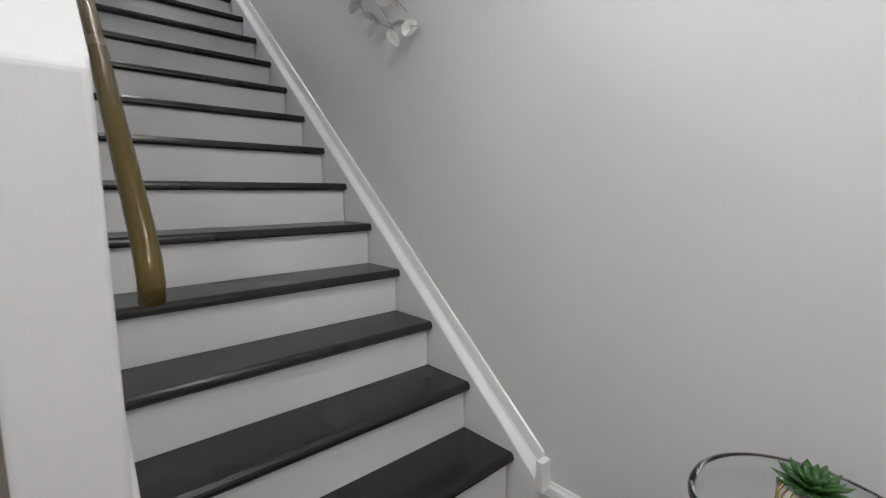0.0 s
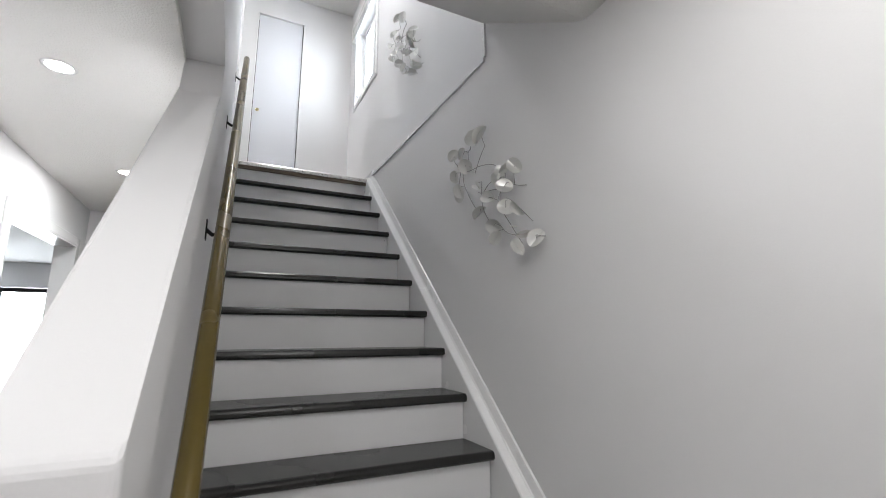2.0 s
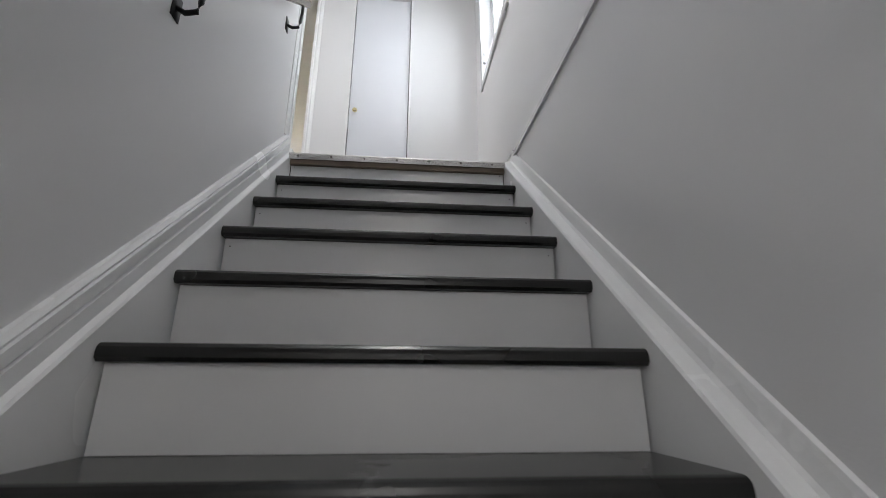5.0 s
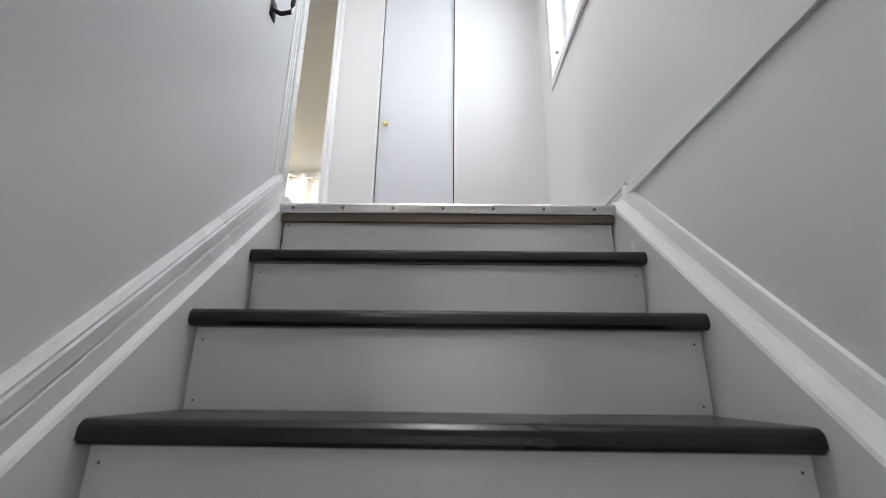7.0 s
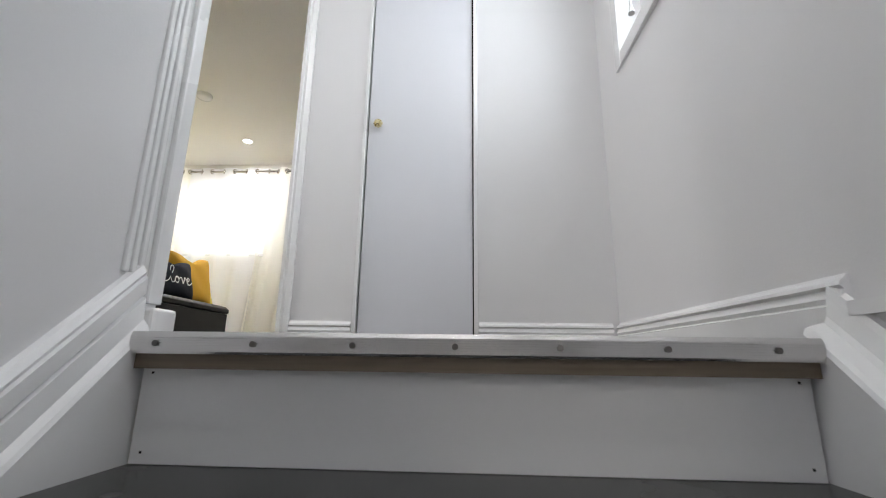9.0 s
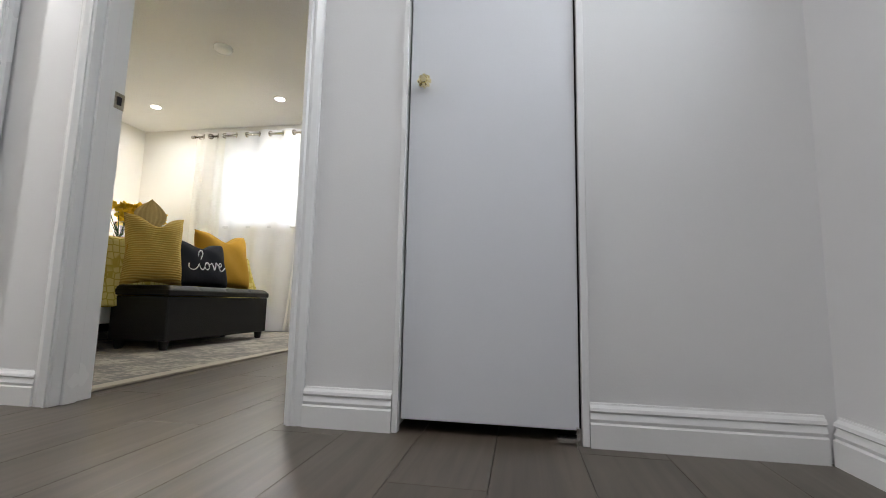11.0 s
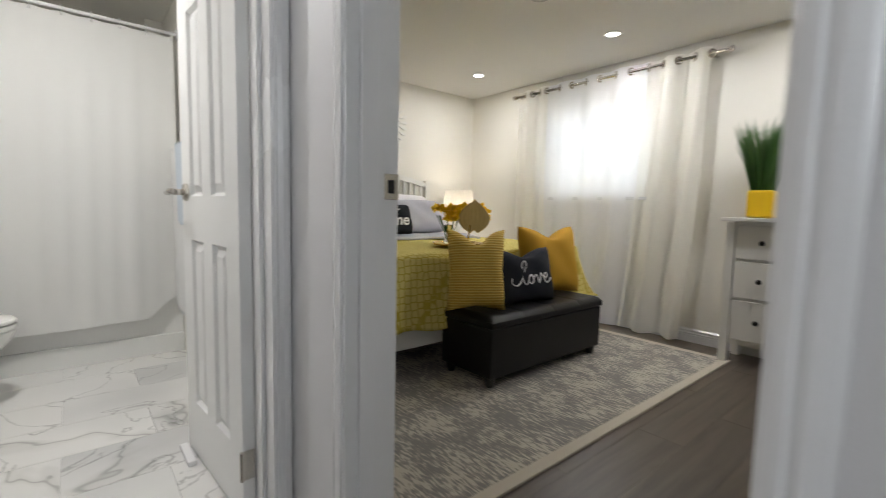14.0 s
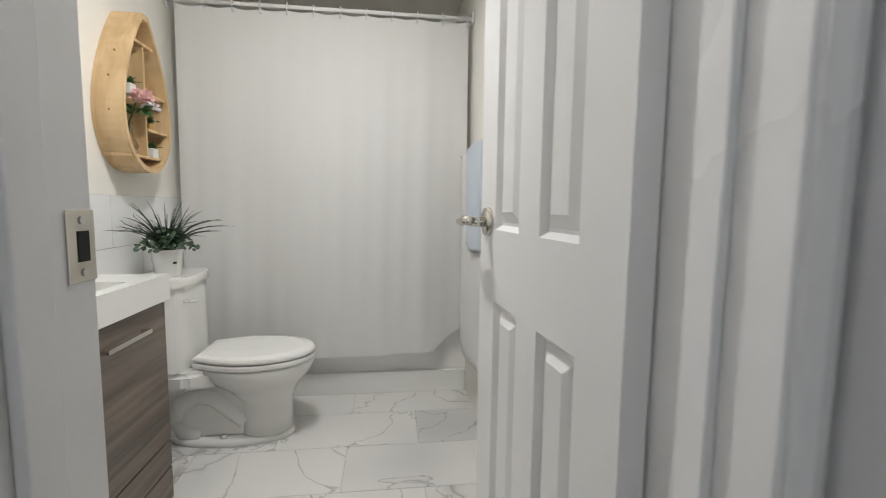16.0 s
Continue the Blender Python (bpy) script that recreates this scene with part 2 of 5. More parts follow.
M_WALLTILE = shade("glossy_wall_tile", (0.80, 0.81, 0.80), 0.1, grain=10, vary=0.02, bump=0)


def hex_cover():
    m = fabric("yellow_quilt", (0.62, 0.50, 0.10), 0.9, 300, 0.08)
    n, l = m.node_tree.nodes, m.node_tree.links
    b = n["Principled BSDF"]
    tc = n.new("ShaderNodeTexCoord")
    v = n.new("ShaderNodeTexVoronoi")
    v.feature = "DISTANCE_TO_EDGE"
    v.inputs["Scale"].default_value, v.inputs["Randomness"].default_value = 24, 0.3
    l.new(tc.outputs["Object"], v.inputs["Vector"])
    cr = n.new("ShaderNodeValToRGB")
    e = cr.color_ramp.elements
    e[0].position, e[0].color = 0.05, (0.50, 0.39, 0.06, 1)
    e[1].position, e[1].color = 0.12, (0.68, 0.58, 0.20, 1)
    l.new(v.outputs["Distance"], cr.inputs[0])
    l.new(cr.outputs[0], b.inputs["Base Color"])
    return m


def stripe_fabric():
    m = fabric("ribbed_mustard", (0.55, 0.34, 0.05), 0.85, 300, 0.08)
    n, l = m.node_tree.nodes, m.node_tree.links
    b = n["Principled BSDF"]
    tc = n.new("ShaderNodeTexCoord")
    w = n.new("ShaderNodeTexWave")
    w.bands_direction = "Z"
    w.inputs["Scale"].default_value, w.inputs["Distortion"].default_value = 22, 0.4
    l.new(tc.outputs["Object"], w.inputs["Vector"])
    cr = n.new("ShaderNodeValToRGB")
    cr.color_ramp.elements[0].color, cr.color_ramp.elements[1].color = (0.50, 0.31, 0.05, 1), (0.64, 0.47, 0.14, 1)
    l.new(w.outputs["Fac"], cr.inputs[0])
    l.new(cr.outputs[0], b.inputs["Base Color"])
    bp = n.new("ShaderNodeBump")
    bp.inputs["Strength"].default_value, bp.inputs["Distance"].default_value = 0.5, 0.01
    l.new(w.outputs["Fac"], bp.inputs["Height"])
    l.new(bp.outputs[0], b.inputs["Normal"])
    return m


def rug_material():
    m = fabric("woven_rug", (0.5, 0.46, 0.4), 0.95, 300, 0.1)
    n, l = m.node_tree.nodes, m.node_tree.links
    b = n["Principled BSDF"]
    tc, mp = n.new("ShaderNodeTexCoord"), n.new("ShaderNodeMapping")
    mp.inputs["Scale"].default_value = (24, 85, 1)
    l.new(tc.outputs["Object"], mp.inputs["Vector"])
    a = n.new("ShaderNodeTexNoise")
    a.inputs["Scale"].default_value, a.inputs["Detail"].default_value = 1.0, 3
    l.new(mp.outputs[0], a.inputs["Vector"])
    c = n.new("ShaderNodeTexNoise")
    c.inputs["Scale"].default_value, c.inputs["Detail"].default_value = 6.0, 4
    l.new(tc.outputs["Object"], c.inputs["Vector"])
    ad = n.new("ShaderNodeMath")
    ad.operation = "MULTIPLY_ADD"
    ad.inputs[1].default_value = 0.75
    l.new(c.outputs["Fac"], ad.inputs[0])
    l.new(a.outputs["Fac"], ad.inputs[2])
    cr = n.new("ShaderNodeValToRGB")
    cr.color_ramp.interpolation = "LINEAR"
    e = cr.color_ramp.elements
    e[0].position, e[0].color = 0.77, (0.22, 0.21, 0.195, 1)
    e[1].position, e[1].color = 0.98, (0.47, 0.43, 0.36, 1)
    k = e.new(0.87)
    k.color = (0.28, 0.26, 0.23, 1)
    l.new(ad.outputs[0], cr.inputs[0])
    l.new(cr.outputs[0], b.inputs["Base Color"])
    return m


M_QUILT, M_STRIPE, M_RUG = hex_cover(), stripe_fabric(), rug_material()
M_RUGEDGE = fabric("rug_border", (0.50, 0.45, 0.37), 0.95, 300, 0.08)


# ---- mesh helpers ----
def box(bm, x0, x1, y0, y1, z0, z1, bevel=0.0, seg=2):
    m = Matrix.LocRotScale(((x0 + x1) / 2, (y0 + y1) / 2, (z0 + z1) / 2), None, (abs(x1 - x0), abs(y1 - y0), abs(z1 - z0)))
    vs = bmesh.ops.create_cube(bm, size=1, matrix=m)["verts"]
    if bevel:
        es = list({e for v in vs for e in v.link_edges})
        bmesh.ops.bevel(bm, geom=es, offset=bevel, segments=seg, affect="EDGES", profile=0.5)
    return bm


def boxes(*rows, bevel=0.0):
    bm = bmesh.new()
    for r in rows:
        box(bm, *r, bevel=bevel)
    return bm


def mesh_ob(name, bm, mat, smooth=False):
    me = bpy.data.meshes.new(name)
    bmesh.ops.recalc_face_normals(bm, faces=bm.faces[:])
    bm.to_mesh(me)
    bm.free()
    me.materials.append(mat)
    if smooth:
        for p in me.polygons:
            p.use_smooth = True
    return new(name, me)


def part(name, bm, mat, parent, label="", smooth=False):
    ob = mesh_ob(name, bm, mat, smooth)
    ob.parent = parent
    if label:
        ob["label"] = label
    return ob


def struct(name, bm, mat, label="", smooth=False):
    return tagged(mesh_ob(name, bm, mat, smooth), label, "", "", "structure")


def thing(name, label, category, group="", kind="", at=None):
    ob = new(name)
    ob.empty_display_size = 0.05
    if at is not None:
        ob.matrix_world = at
    return tagged(ob, label, category, group, kind)


def prism(bm, pts, offset):
    """A solid from a planar outline, pushed along offset."""
    a = [bm.verts.new(p) for p in pts]
    b = [bm.verts.new(Vector(p) + Vector(offset)) for p in pts]
    n = len(pts)
    bm.faces.new(a)
    bm.faces.new(b[::-1])
    for i in range(n):
        bm.faces.new((a[i], b[i], b[(i + 1) % n], a[(i + 1) % n]))
    return bm


def sweep(bm, p0, p1, prof, out, up=(0, 0, 1)):
    """A moulding from p0 to p1 whose outline is given as steps outwards and up."""
    o, u = Vector(out), Vector(up)
    prism(bm, [Vector(p0) + o * a + u * b for a, b in prof], Vector(p1) - Vector(p0))
    return bm


def tube(bm, pts, r, seg=10, flat=1.0):
    """A round bar along pts."""
    pts = [Vector(p) for p in pts]
    rings = []
    for i, p in enumerate(pts):
        d = (pts[min(i + 1, len(pts) - 1)] - pts[max(i - 1, 0)]).normalized()
        a = d.cross(Vector((0.31, 0.17, 0.93)) if abs(d.z) < 0.95 else Vector((1, 0, 0))).normalized()
        b = d.cross(a)
        rr = r[i] if isinstance(r, (list, tuple)) else r
        rings.append([bm.verts.new(p + (a * math.cos(t) + b * math.sin(t) * flat) * rr) for t in [2 * math.pi * k / seg for k in range(seg)]])
    for q, s in zip(rings, rings[1:]):
        for k in range(seg):
            bm.faces.new((q[k], q[(k + 1) % seg], s[(k + 1) % seg], s[k]))
    bm.faces.new(rings[0][::-1])
    bm.faces.new(rings[-1])
    return bm


def lathe(bm, prof, x=0, y=0, z=0, seg=24):
    rings = [[bm.verts.new((x + r * math.cos(2 * math.pi * k / seg), y + r * math.sin(2 * math.pi * k / seg), z + h)) for k in range(seg)] for r, h in prof]
    for q, s in zip(rings, rings[1:]):
        for k in range(seg):
            bm.faces.new((q[k], q[(k + 1) % seg], s[(k + 1) % seg], s[k]))
    bm.faces.new(rings[0][::-1])
    bm.faces.new(rings[-1])
    return bm


def sheet(bm, fn, nu, nv, thick=0.0):
    """A surface fn(u, v), u and v from 0 to 1."""
    g = [[bm.verts.new(fn(i / nu, j / nv)) for j in range(nv + 1)] for i in range(nu + 1)]
    fs = [bm.faces.new((g[i][j], g[i + 1][j], g[i + 1][j + 1], g[i][j + 1])) for i in range(nu) for j in range(nv)]
    if thick:
        bmesh.ops.recalc_face_normals(bm, faces=fs)
        bmesh.ops.solidify(bm, geom=fs, thickness=thick)
    return bm


H = 2.8          # upper floor
RISE, GO = 0.20, 0.2245
BASE = [(0, 0), (0.016, 0), (0.016, 0.054), (0.011, 0.058), (0.014, 0.066), (0.009, 0.080), (0.014, 0.085), (0.012, 0.092), (0.006, 0.098), (0.004, 0.103), (0, 0.103)]


def nose_y(k):
    return 0.0 if k == 14 else -0.168 - GO * (13 - k)


def nose_line(y):
    return 2.6 + RISE / GO * (y + 0.168)


def wall_x(y):
    return 1.108 - 0.018 * y


def left_x(y):
    return -0.0045 * min(y, 0.0)


def skirt_x(y):
    return wall_x(y) - 0.055


# ---- large structure ----
# the wall beside the stairs, running a little out of square
def wall_piece(bm, y0, y1, z0, z1, back=0.0, thick=0.22):
    a = [(wall_x(y0) + back, y0), (wall_x(y1) + back, y1), (wall_x(y1) + thick, y1), (wall_x(y0) + thick, y0)]
    prism(bm, [(x, y, z0) for x, y in a], (0, 0, z1 - z0))


bm = bmesh.new()
wall_piece(bm, -5.4, -1.867, 0, 3.2)
wall_piece(bm, -1.867, 1.03, 0, 2.848)
struct("wall_east_lower", bm, M_WALL, "smooth off-white painted stair wall")
WY0, WY1, WZ0, WZ1 = 0.05, 0.76, 3.885, 4.76
bm = bmesh.new()
for r in ((-1.867, WY0, 2.848, 5.3), (WY1, 1.03, 2.848, 5.3), (WY0, WY1, 2.848, WZ0), (WY0, WY1, WZ1, 5.3)):
    wall_piece(bm, *r, back=0.012)
struct("wall_east_upper", bm, M_WALL, "smooth off-white painted upper stair wall")
bm = bmesh.new()
prism(bm, [(wall_x(-1.867) - 0.011, -1.867, 2.836), (wall_x(-1.867) - 0.011, -1.867, 2.858), (wall_x(-1.867) + 0.02, -1.867, 2.858), (wall_x(-1.867) + 0.02, -1.867, 2.836)], (wall_x(0.0) - wall_x(-1.867), 1.867, 0))
box(bm, wall_x(-1.86) - 0.010, wall_x(-1.86) + 0.02, -1.880, -1.858, 2.858, 3.06)
struct("trim", bm, M_TRIM, "thin white painted ledge trim on the stair wall")

# partition on the open side of the stairs: sloped half wall below, full wall above
bm = bmesh.new()
out = [(-0.03, -2.975, 0), (-0.03, -2.975, 1.335), (-0.03, -2.955, 1.352), (-0.03, -1.79, 2.39), (-0.03, -1.73, 2.56), (-0.03, -1.73, 5.3), (-0.03, 0.022, 5.3), (-0.03, 0.022, 0)]
prism(bm, [(x - 0.010, y, z) for x, y, z in out], (-0.142, 0, 0))
for v in bm.verts:
    v.co.x += left_x(v.co.y)
bmesh.ops.bevel(bm, geom=[e for e in bm.edges if max(v.co.y for v in e.verts) < -1.78 and max(v.co.z for v in e.verts) > 0.5], offset=0.012, segments=3, affect="EDGES", profile=0.5)
struct("wall_partition", bm, M_WALL, "white painted half wall with a rounded sloping cap")

# casing at the head of the partition
bm = bmesh.new()
box(bm, -0.185, -0.040, 0.022, 0.097, 2.80, 4.86, 0.004)
for yy in (-0.004, 0.012, 0.030):
    box(bm, -0.044, -0.032, yy, yy + 0.011, 2.90, 4.86, 0.003)
box(bm, -0.042, -0.028, 0.058, 0.094, 2.854, 4.86, 0.004)
struct("casing_stair_head", bm, M_TRIM, "white moulded casing at the stair head")
struct("plinth_stair_head", boxes((-0.040, 0.000, 0.036, 0.100, 2.80, 2.845), bevel=0.006), M_TRIM, "white plinth block")
struct("wall_above_casing", boxes((-0.17, -0.03, 0.022, 0.097, 4.86, 5.3)), M_WALL)

# bedroom and closet wall
YW = 1.015
bm = boxes((-1.40, -0.987, YW, YW + 0.12, H, 5.3), (-0.987, -0.193, YW, YW + 0.12, 4.88, 5.3), (-0.193, 0.085, YW, YW + 0.12, H, 5.3),
           (0.085, 0.575, YW, YW + 0.12, 4.86, 5.3), (0.575, 1.40, YW, YW + 0.12, H, 5.3))
struct("wall_landing", bm, M_WALL, "off-white painted landing wall with two doorways")
bm = boxes((-0.987, -0.968, 1.003, 1.138, H, 4.86), (-0.212, -0.193, 1.003, 1.138, H, 4.86), (-0.987, -0.193, 1.003, 1.138, 4.86, 4.879),
           (-0.9675, -0.956, 1.035, 1.078, H, 4.86), (-0.224, -0.2125, 1.035, 1.078, H, 4.86), bevel=0.002)
struct("door_frame_bedroom", bm, M_TRIM, "white painted door jamb")
bm = bmesh.new()
CAS = [(0, 0), (0.018, 0), (0.018, 0.008), (0.013, 0.014), (0.016, 0.03), (0.010, 0.05), (0.006, 0.058), (0, 0.058)]
for x, s in ((-0.978, -1), (-0.202, 1)):
    wd = 0.058 if s < 0 else 0.040
    prism(bm, [(x + s * b * wd / 0.058, YW - a, H) for a, b in CAS], (0, 0, 2.12))
box(bm, -1.01, -0.128, YW - 0.016, YW, 4.884, 4.94, 0.003)
struct("casing_bedroom", bm, M_TRIM, "white moulded door casing")
bm = bmesh.new()
for x0, x1 in ((0.085, 0.100), (0.558, 0.575)):
    box(bm, x0, x1, YW - 0.010, YW + 0.02, H, 4.86, 0.002)
box(bm, 0.085, 0.575, YW - 0.010, YW + 0.02, 4.861, 4.875, 0.002)
struct("casing_closet", bm, M_TRIM, "thin white closet frame")
# near-black board puts the shade into the gaps round the closet door
struct("closet_gap_shade", boxes((0.02, 0.64, 1.14, 1.18, H, 4.9)), M_DARK)
bm = bmesh.new()
sweep(bm, (-0.160, YW, H), (0.084, YW, H), BASE, (0, -1, 0))
sweep(bm, (0.576, YW, H), (1.075, YW, H), BASE, (0, -1, 0))
sweep(bm, (-1.282, YW, H), (-1.030, YW, H), BASE, (0, -1, 0))
sweep(bm, (wall_x(0.012) + 0.012, 0.012, H), (wall_x(1.0) + 0.012, 1.0, H), [(a * 1.3, b) for a, b in BASE], (-1, 0, 0))
struct("baseboard_landing", bm, M_TRIM, "white ridged baseboard")

# bathroom wall and door frame
XB = -1.30
BY0, BY1 = 0.380, 0.958
bm = boxes((XB - 0.15, XB, -0.6, BY0 - 0.02, H, 5.3), (XB - 0.15, XB, BY1 + 0.02, YW - 0.001, H, 5.3), (XB - 0.15, XB, BY0 - 0.02, BY1 + 0.02, 4.88, 5.3))
struct("wall_bathroom", bm, M_WALL, "off-white painted wall round the bathroom doorway")
bm = boxes((XB - 0.160, XB + 0.012, BY0 - 0.0195, BY0, H, 4.86), (XB - 0.160, XB + 0.012, BY1, BY1 + 0.0195, H, 4.86), (XB - 0.160, XB + 0.012, BY0 - 0.0195, BY1 + 0.0195, 4.861, 4.8795),
           (XB - 0.09, XB - 0.05, BY0 + 0.0005, BY0 + 0.012, H, 4.86), (XB - 0.09, XB - 0.05, BY1 - 0.012, BY1 - 0.0005, H, 4.86), bevel=0.002)
struct("door_frame_bathroom", bm, M_TRIM, "white painted door jamb")
bm = bmesh.new()
prism(bm, [(XB + a, BY0 - 0.006 - b, H) for a, b in CAS], (0, 0, 2.12))
prism(bm, [(XB + a, BY1 + 0.006 + b * 0.8, H) for a, b in CAS], (0, 0, 2.12))
box(bm, XB, XB + 0.016, BY0 - 0.06, 1.003, 4.885, 4.94, 0.003)
struct("casing_bathroom", bm, M_TRIM, "white moulded door casing")

# closing walls
struct("wall_hall_south", boxes((XB, -0.171, -0.14, -0.02, H, 5.3)), M_WALL)
struct("wall_stairwell_south", boxes((-0.029, 1.4, -2.0, -1.868, 3.06, 5.3)), M_WALL, "white wall over the stair soffit")
bm = bmesh.new()
prism(bm, [(-0.029, -1.868, 3.055), (-0.029, -2.50, 2.622), (-0.029, -2.55, 2.60), (-0.029, -2.55, 3.055)], (1.185, 0, 0))
bmesh.ops.bevel(bm, geom=[e for e in bm.edges if all(v.co.z < 2.63 for v in e.verts) and abs(e.verts[0].co.x - e.verts[1].co.x) > 1], offset=0.02, segments=3, affect="EDGES", profile=0.5)
struct("stair_soffit", bm, M_CEIL, "white stippled sloping soffit")
struct("ceiling_entry", boxes((-4.6, 1.4, -5.4, -2.551, 2.60, 2.75)), M_CEIL, "white stippled ceiling")
struct("ceiling_hall", boxes((-4.6, -0.171, -2.551, 5.4, 2.53, 2.75)), M_CEIL, "white stippled ceiling with downlights")
struct("wall_soffit_side", boxes((-0.169, -0.031, -2.551, -1.731, 2.56, 3.2)), M_WALL)
struct("ceiling_landing", boxes((-1.4, 1.4, -2.0, 1.135, 5.16, 5.3)), M_CEIL, "white ceiling over the stairs")
struct("ceiling_bedroom", boxes((-4.0, 1.4, 1.135, 4.3, 5.02, 5.2)), M_CEIL, "white stippled bedroom ceiling")
struct("ceiling_bathroom", boxes((-4.3, XB - 0.15, -0.6, 1.135, 5.02, 5.2)), M_CREAM, "cream bathroom ceiling")

# bedroom shell
bm = boxes((-4.0, -2.79, 4.13, 4.30, H, 5.1), (-1.79, 1.4, 4.13, 4.30, H, 5.1), (-2.79, -1.79, 4.13, 4.30, H, 3.90), (-2.79, -1.79, 4.13, 4.30, 4.70, 5.1))
struct("wall_bedroom_window", bm, M_CREAM, "cream painted window wall")
struct("wall_bedroom_head", boxes((-4.0, -3.87, 1.0, 4.13, H, 5.1)), M_CREAM, "cream painted wall behind the bed")
struct("wall_bedroom_east", boxes((1.3, 1.4, 1.135, 4.13, H, 5.1)), M_CREAM)
struct("wall_bedroom_south", boxes((-3.87, -1.40, 1.1345, 1.155, H, 5.1)), M_CREAM)
bm = bmesh.new()
sweep(bm, (-3.86, 4.13, H), (1.3, 4.13, H), BASE, (0, -1, 0))
struct("baseboard_bedroom", bm, M_TRIM, "white ridged baseboard")

# bathroom shell
struct("wall_bathroom_south", boxes((-4.3, XB - 0.151, -0.50, -0.38, H, 5.05)), M_CREAM, "cream painted bathroom wall")
struct("wall_bathroom_north", boxes((-4.3, -1.41, 1.10, 1.134, H, 5.05)), M_CREAM, "cream painted bathroom wall")
struct("wall_bathroom_west", boxes((-4.3, -4.15, -0.38, 1.10, H, 5.05)), M_CREAM, "cream painted bathroom wall")

# upper slab, lower floor, lower walls
struct("upper_slab", boxes((-4.3, -0.171, -0.6, 4.3, 2.752, 2.788), (-0.029, 1.12, 0.045, 1.0, 2.752, 2.788), (-0.171, -0.029, 0.1, 4.3, 2.752, 2.788), (-0.029, 1.4, 1.0, 4.3, 2.752, 2.788)), M_JOINT)
struct("floor_lower", boxes((-4.6, 1.4, -5.4, 5.4, -0.1, -0.012)), M_JOINT, "grey-brown laminate floor")
struct("wall_entry", boxes((-4.6, 1.4, -5.5, -5.4, 0, 2.7)), M_WALL)
bm = boxes((-1.22, -1.10, -5.4, -0.40, 0, 2.53), (-1.22, -1.10, 0.80, 1.05, 0, 2.53), (-1.22, -1.10, -0.40, 0.80, 2.17, 2.53))
struct("wall_hall_west", bm, M_WALL, "white painted hall wall with a wide opening")
struct("wall_hall_end", boxes((-1.10, -0.171, 1.05, 1.17, 0, 2.53)), M_WALL)
struct("casing_hall_opening", boxes((-1.226, -1.084, 0.785, 0.80, 0, 2.17), (-1.10, -1.086, 0.801, 0.86, 0, 2.23), (-1.226, -1.084, -0.40, -0.385, 0, 2.17), (-1.10, -1.086, -0.46, -0.401, 0, 2.23),
       (-1.226, -1.084, -0.384, 0.784, 2.155, 2.17), (-1.10, -1.086, -0.40, 0.80, 2.171, 2.23), bevel=0.003), M_TRIM, "white casing round the hall opening")
struct("wall_living_north", boxes((-4.6, -3.9, 5.0, 5.15, 0, 2.53), (-2.2, 1.4, 5.0, 5.15, 0, 2.53), (-3.9, -2.2, 5.0, 5.15, 2.16, 2.53)), M_WALL, "white wall with a patio doorway")
struct("wall_living_west", boxes((-4.6, -4.5, -5.4, 5.0, 0, 2.53)), M_WALL)
struct("wall_living_east", boxes((-1.10, -1.0, 1.171, 5.0, 0, 2.53)), M_WALL)

# ---- staircase ----
stairs = thing("staircase", "white staircase with glossy charcoal treads and white risers", "staircase", kind="structure")


def tread(k):
    y0, y1, z = nose_y(k), nose_y(k + 1) + 0.05, k * RISE
    bm = bmesh.new()
    r, t = 0.017, 0.036
    prof = [(y1, z), (y0 + r, z)]
    prof += [(y0 + r - r * math.sin(a), z - r + r * math.cos(a)) for a in (0.5, 1.05, 1.57)]
    prof += [(y0, z - t + 0.008), (y0 + 0.008, z - t), (y1, z - t)]
    xa, xb = left_x(y0) + 0.001, skirt_x(y0) + 0.004
    prism(bm, [(xa, y, zz) for y, zz in prof], (xb - xa, 0, 0))
    return bm


for k in range(1, 14):
    part("tread", tread(k), M_TREAD, stairs)
for k in range(1, 15):
    y = nose_y(k) + 0.030
    part("riser", boxes((left_x(y) + 0.005, skirt_x(y) - 0.005, y, y + 0.018, (k - 1) * RISE + (0.001 if k > 1 else 0), k * RISE - 0.037)), M_RISER, stairs)
    if k > 10:
        for nx in (left_x(y) + 0.022, skirt_x(y) - 0.022):
            for nz in ((k - 1) * RISE + 0.018, k * RISE - 0.062):
                part("nail", boxes((nx - 0.0018, nx + 0.0018, y - 0.0008, y + 0.001, nz - 0.0018, nz + 0.0018)), M_DARK, stairs)


def slope_board(prof, xf, name, label):
    bm = bmesh.new()
    ya, yb = -2.955, (0.034 if xf is left_x else 0.035)
    a = [bm.verts.new((xf(ya) + dx, ya, nose_line(ya) + dz)) for dx, dz in prof]
    b = [bm.verts.new((xf(yb) + dx, yb, nose_line(yb) + dz)) for dx, dz in prof]
    n = len(prof)
    bm.faces.new(a)
    bm.faces.new(b[::-1])
    for i in range(n):
        bm.faces.new((a[i], b[i], b[(i + 1) % n], a[(i + 1) % n]))
    return part(name, bm, M_TRIM, stairs, label)


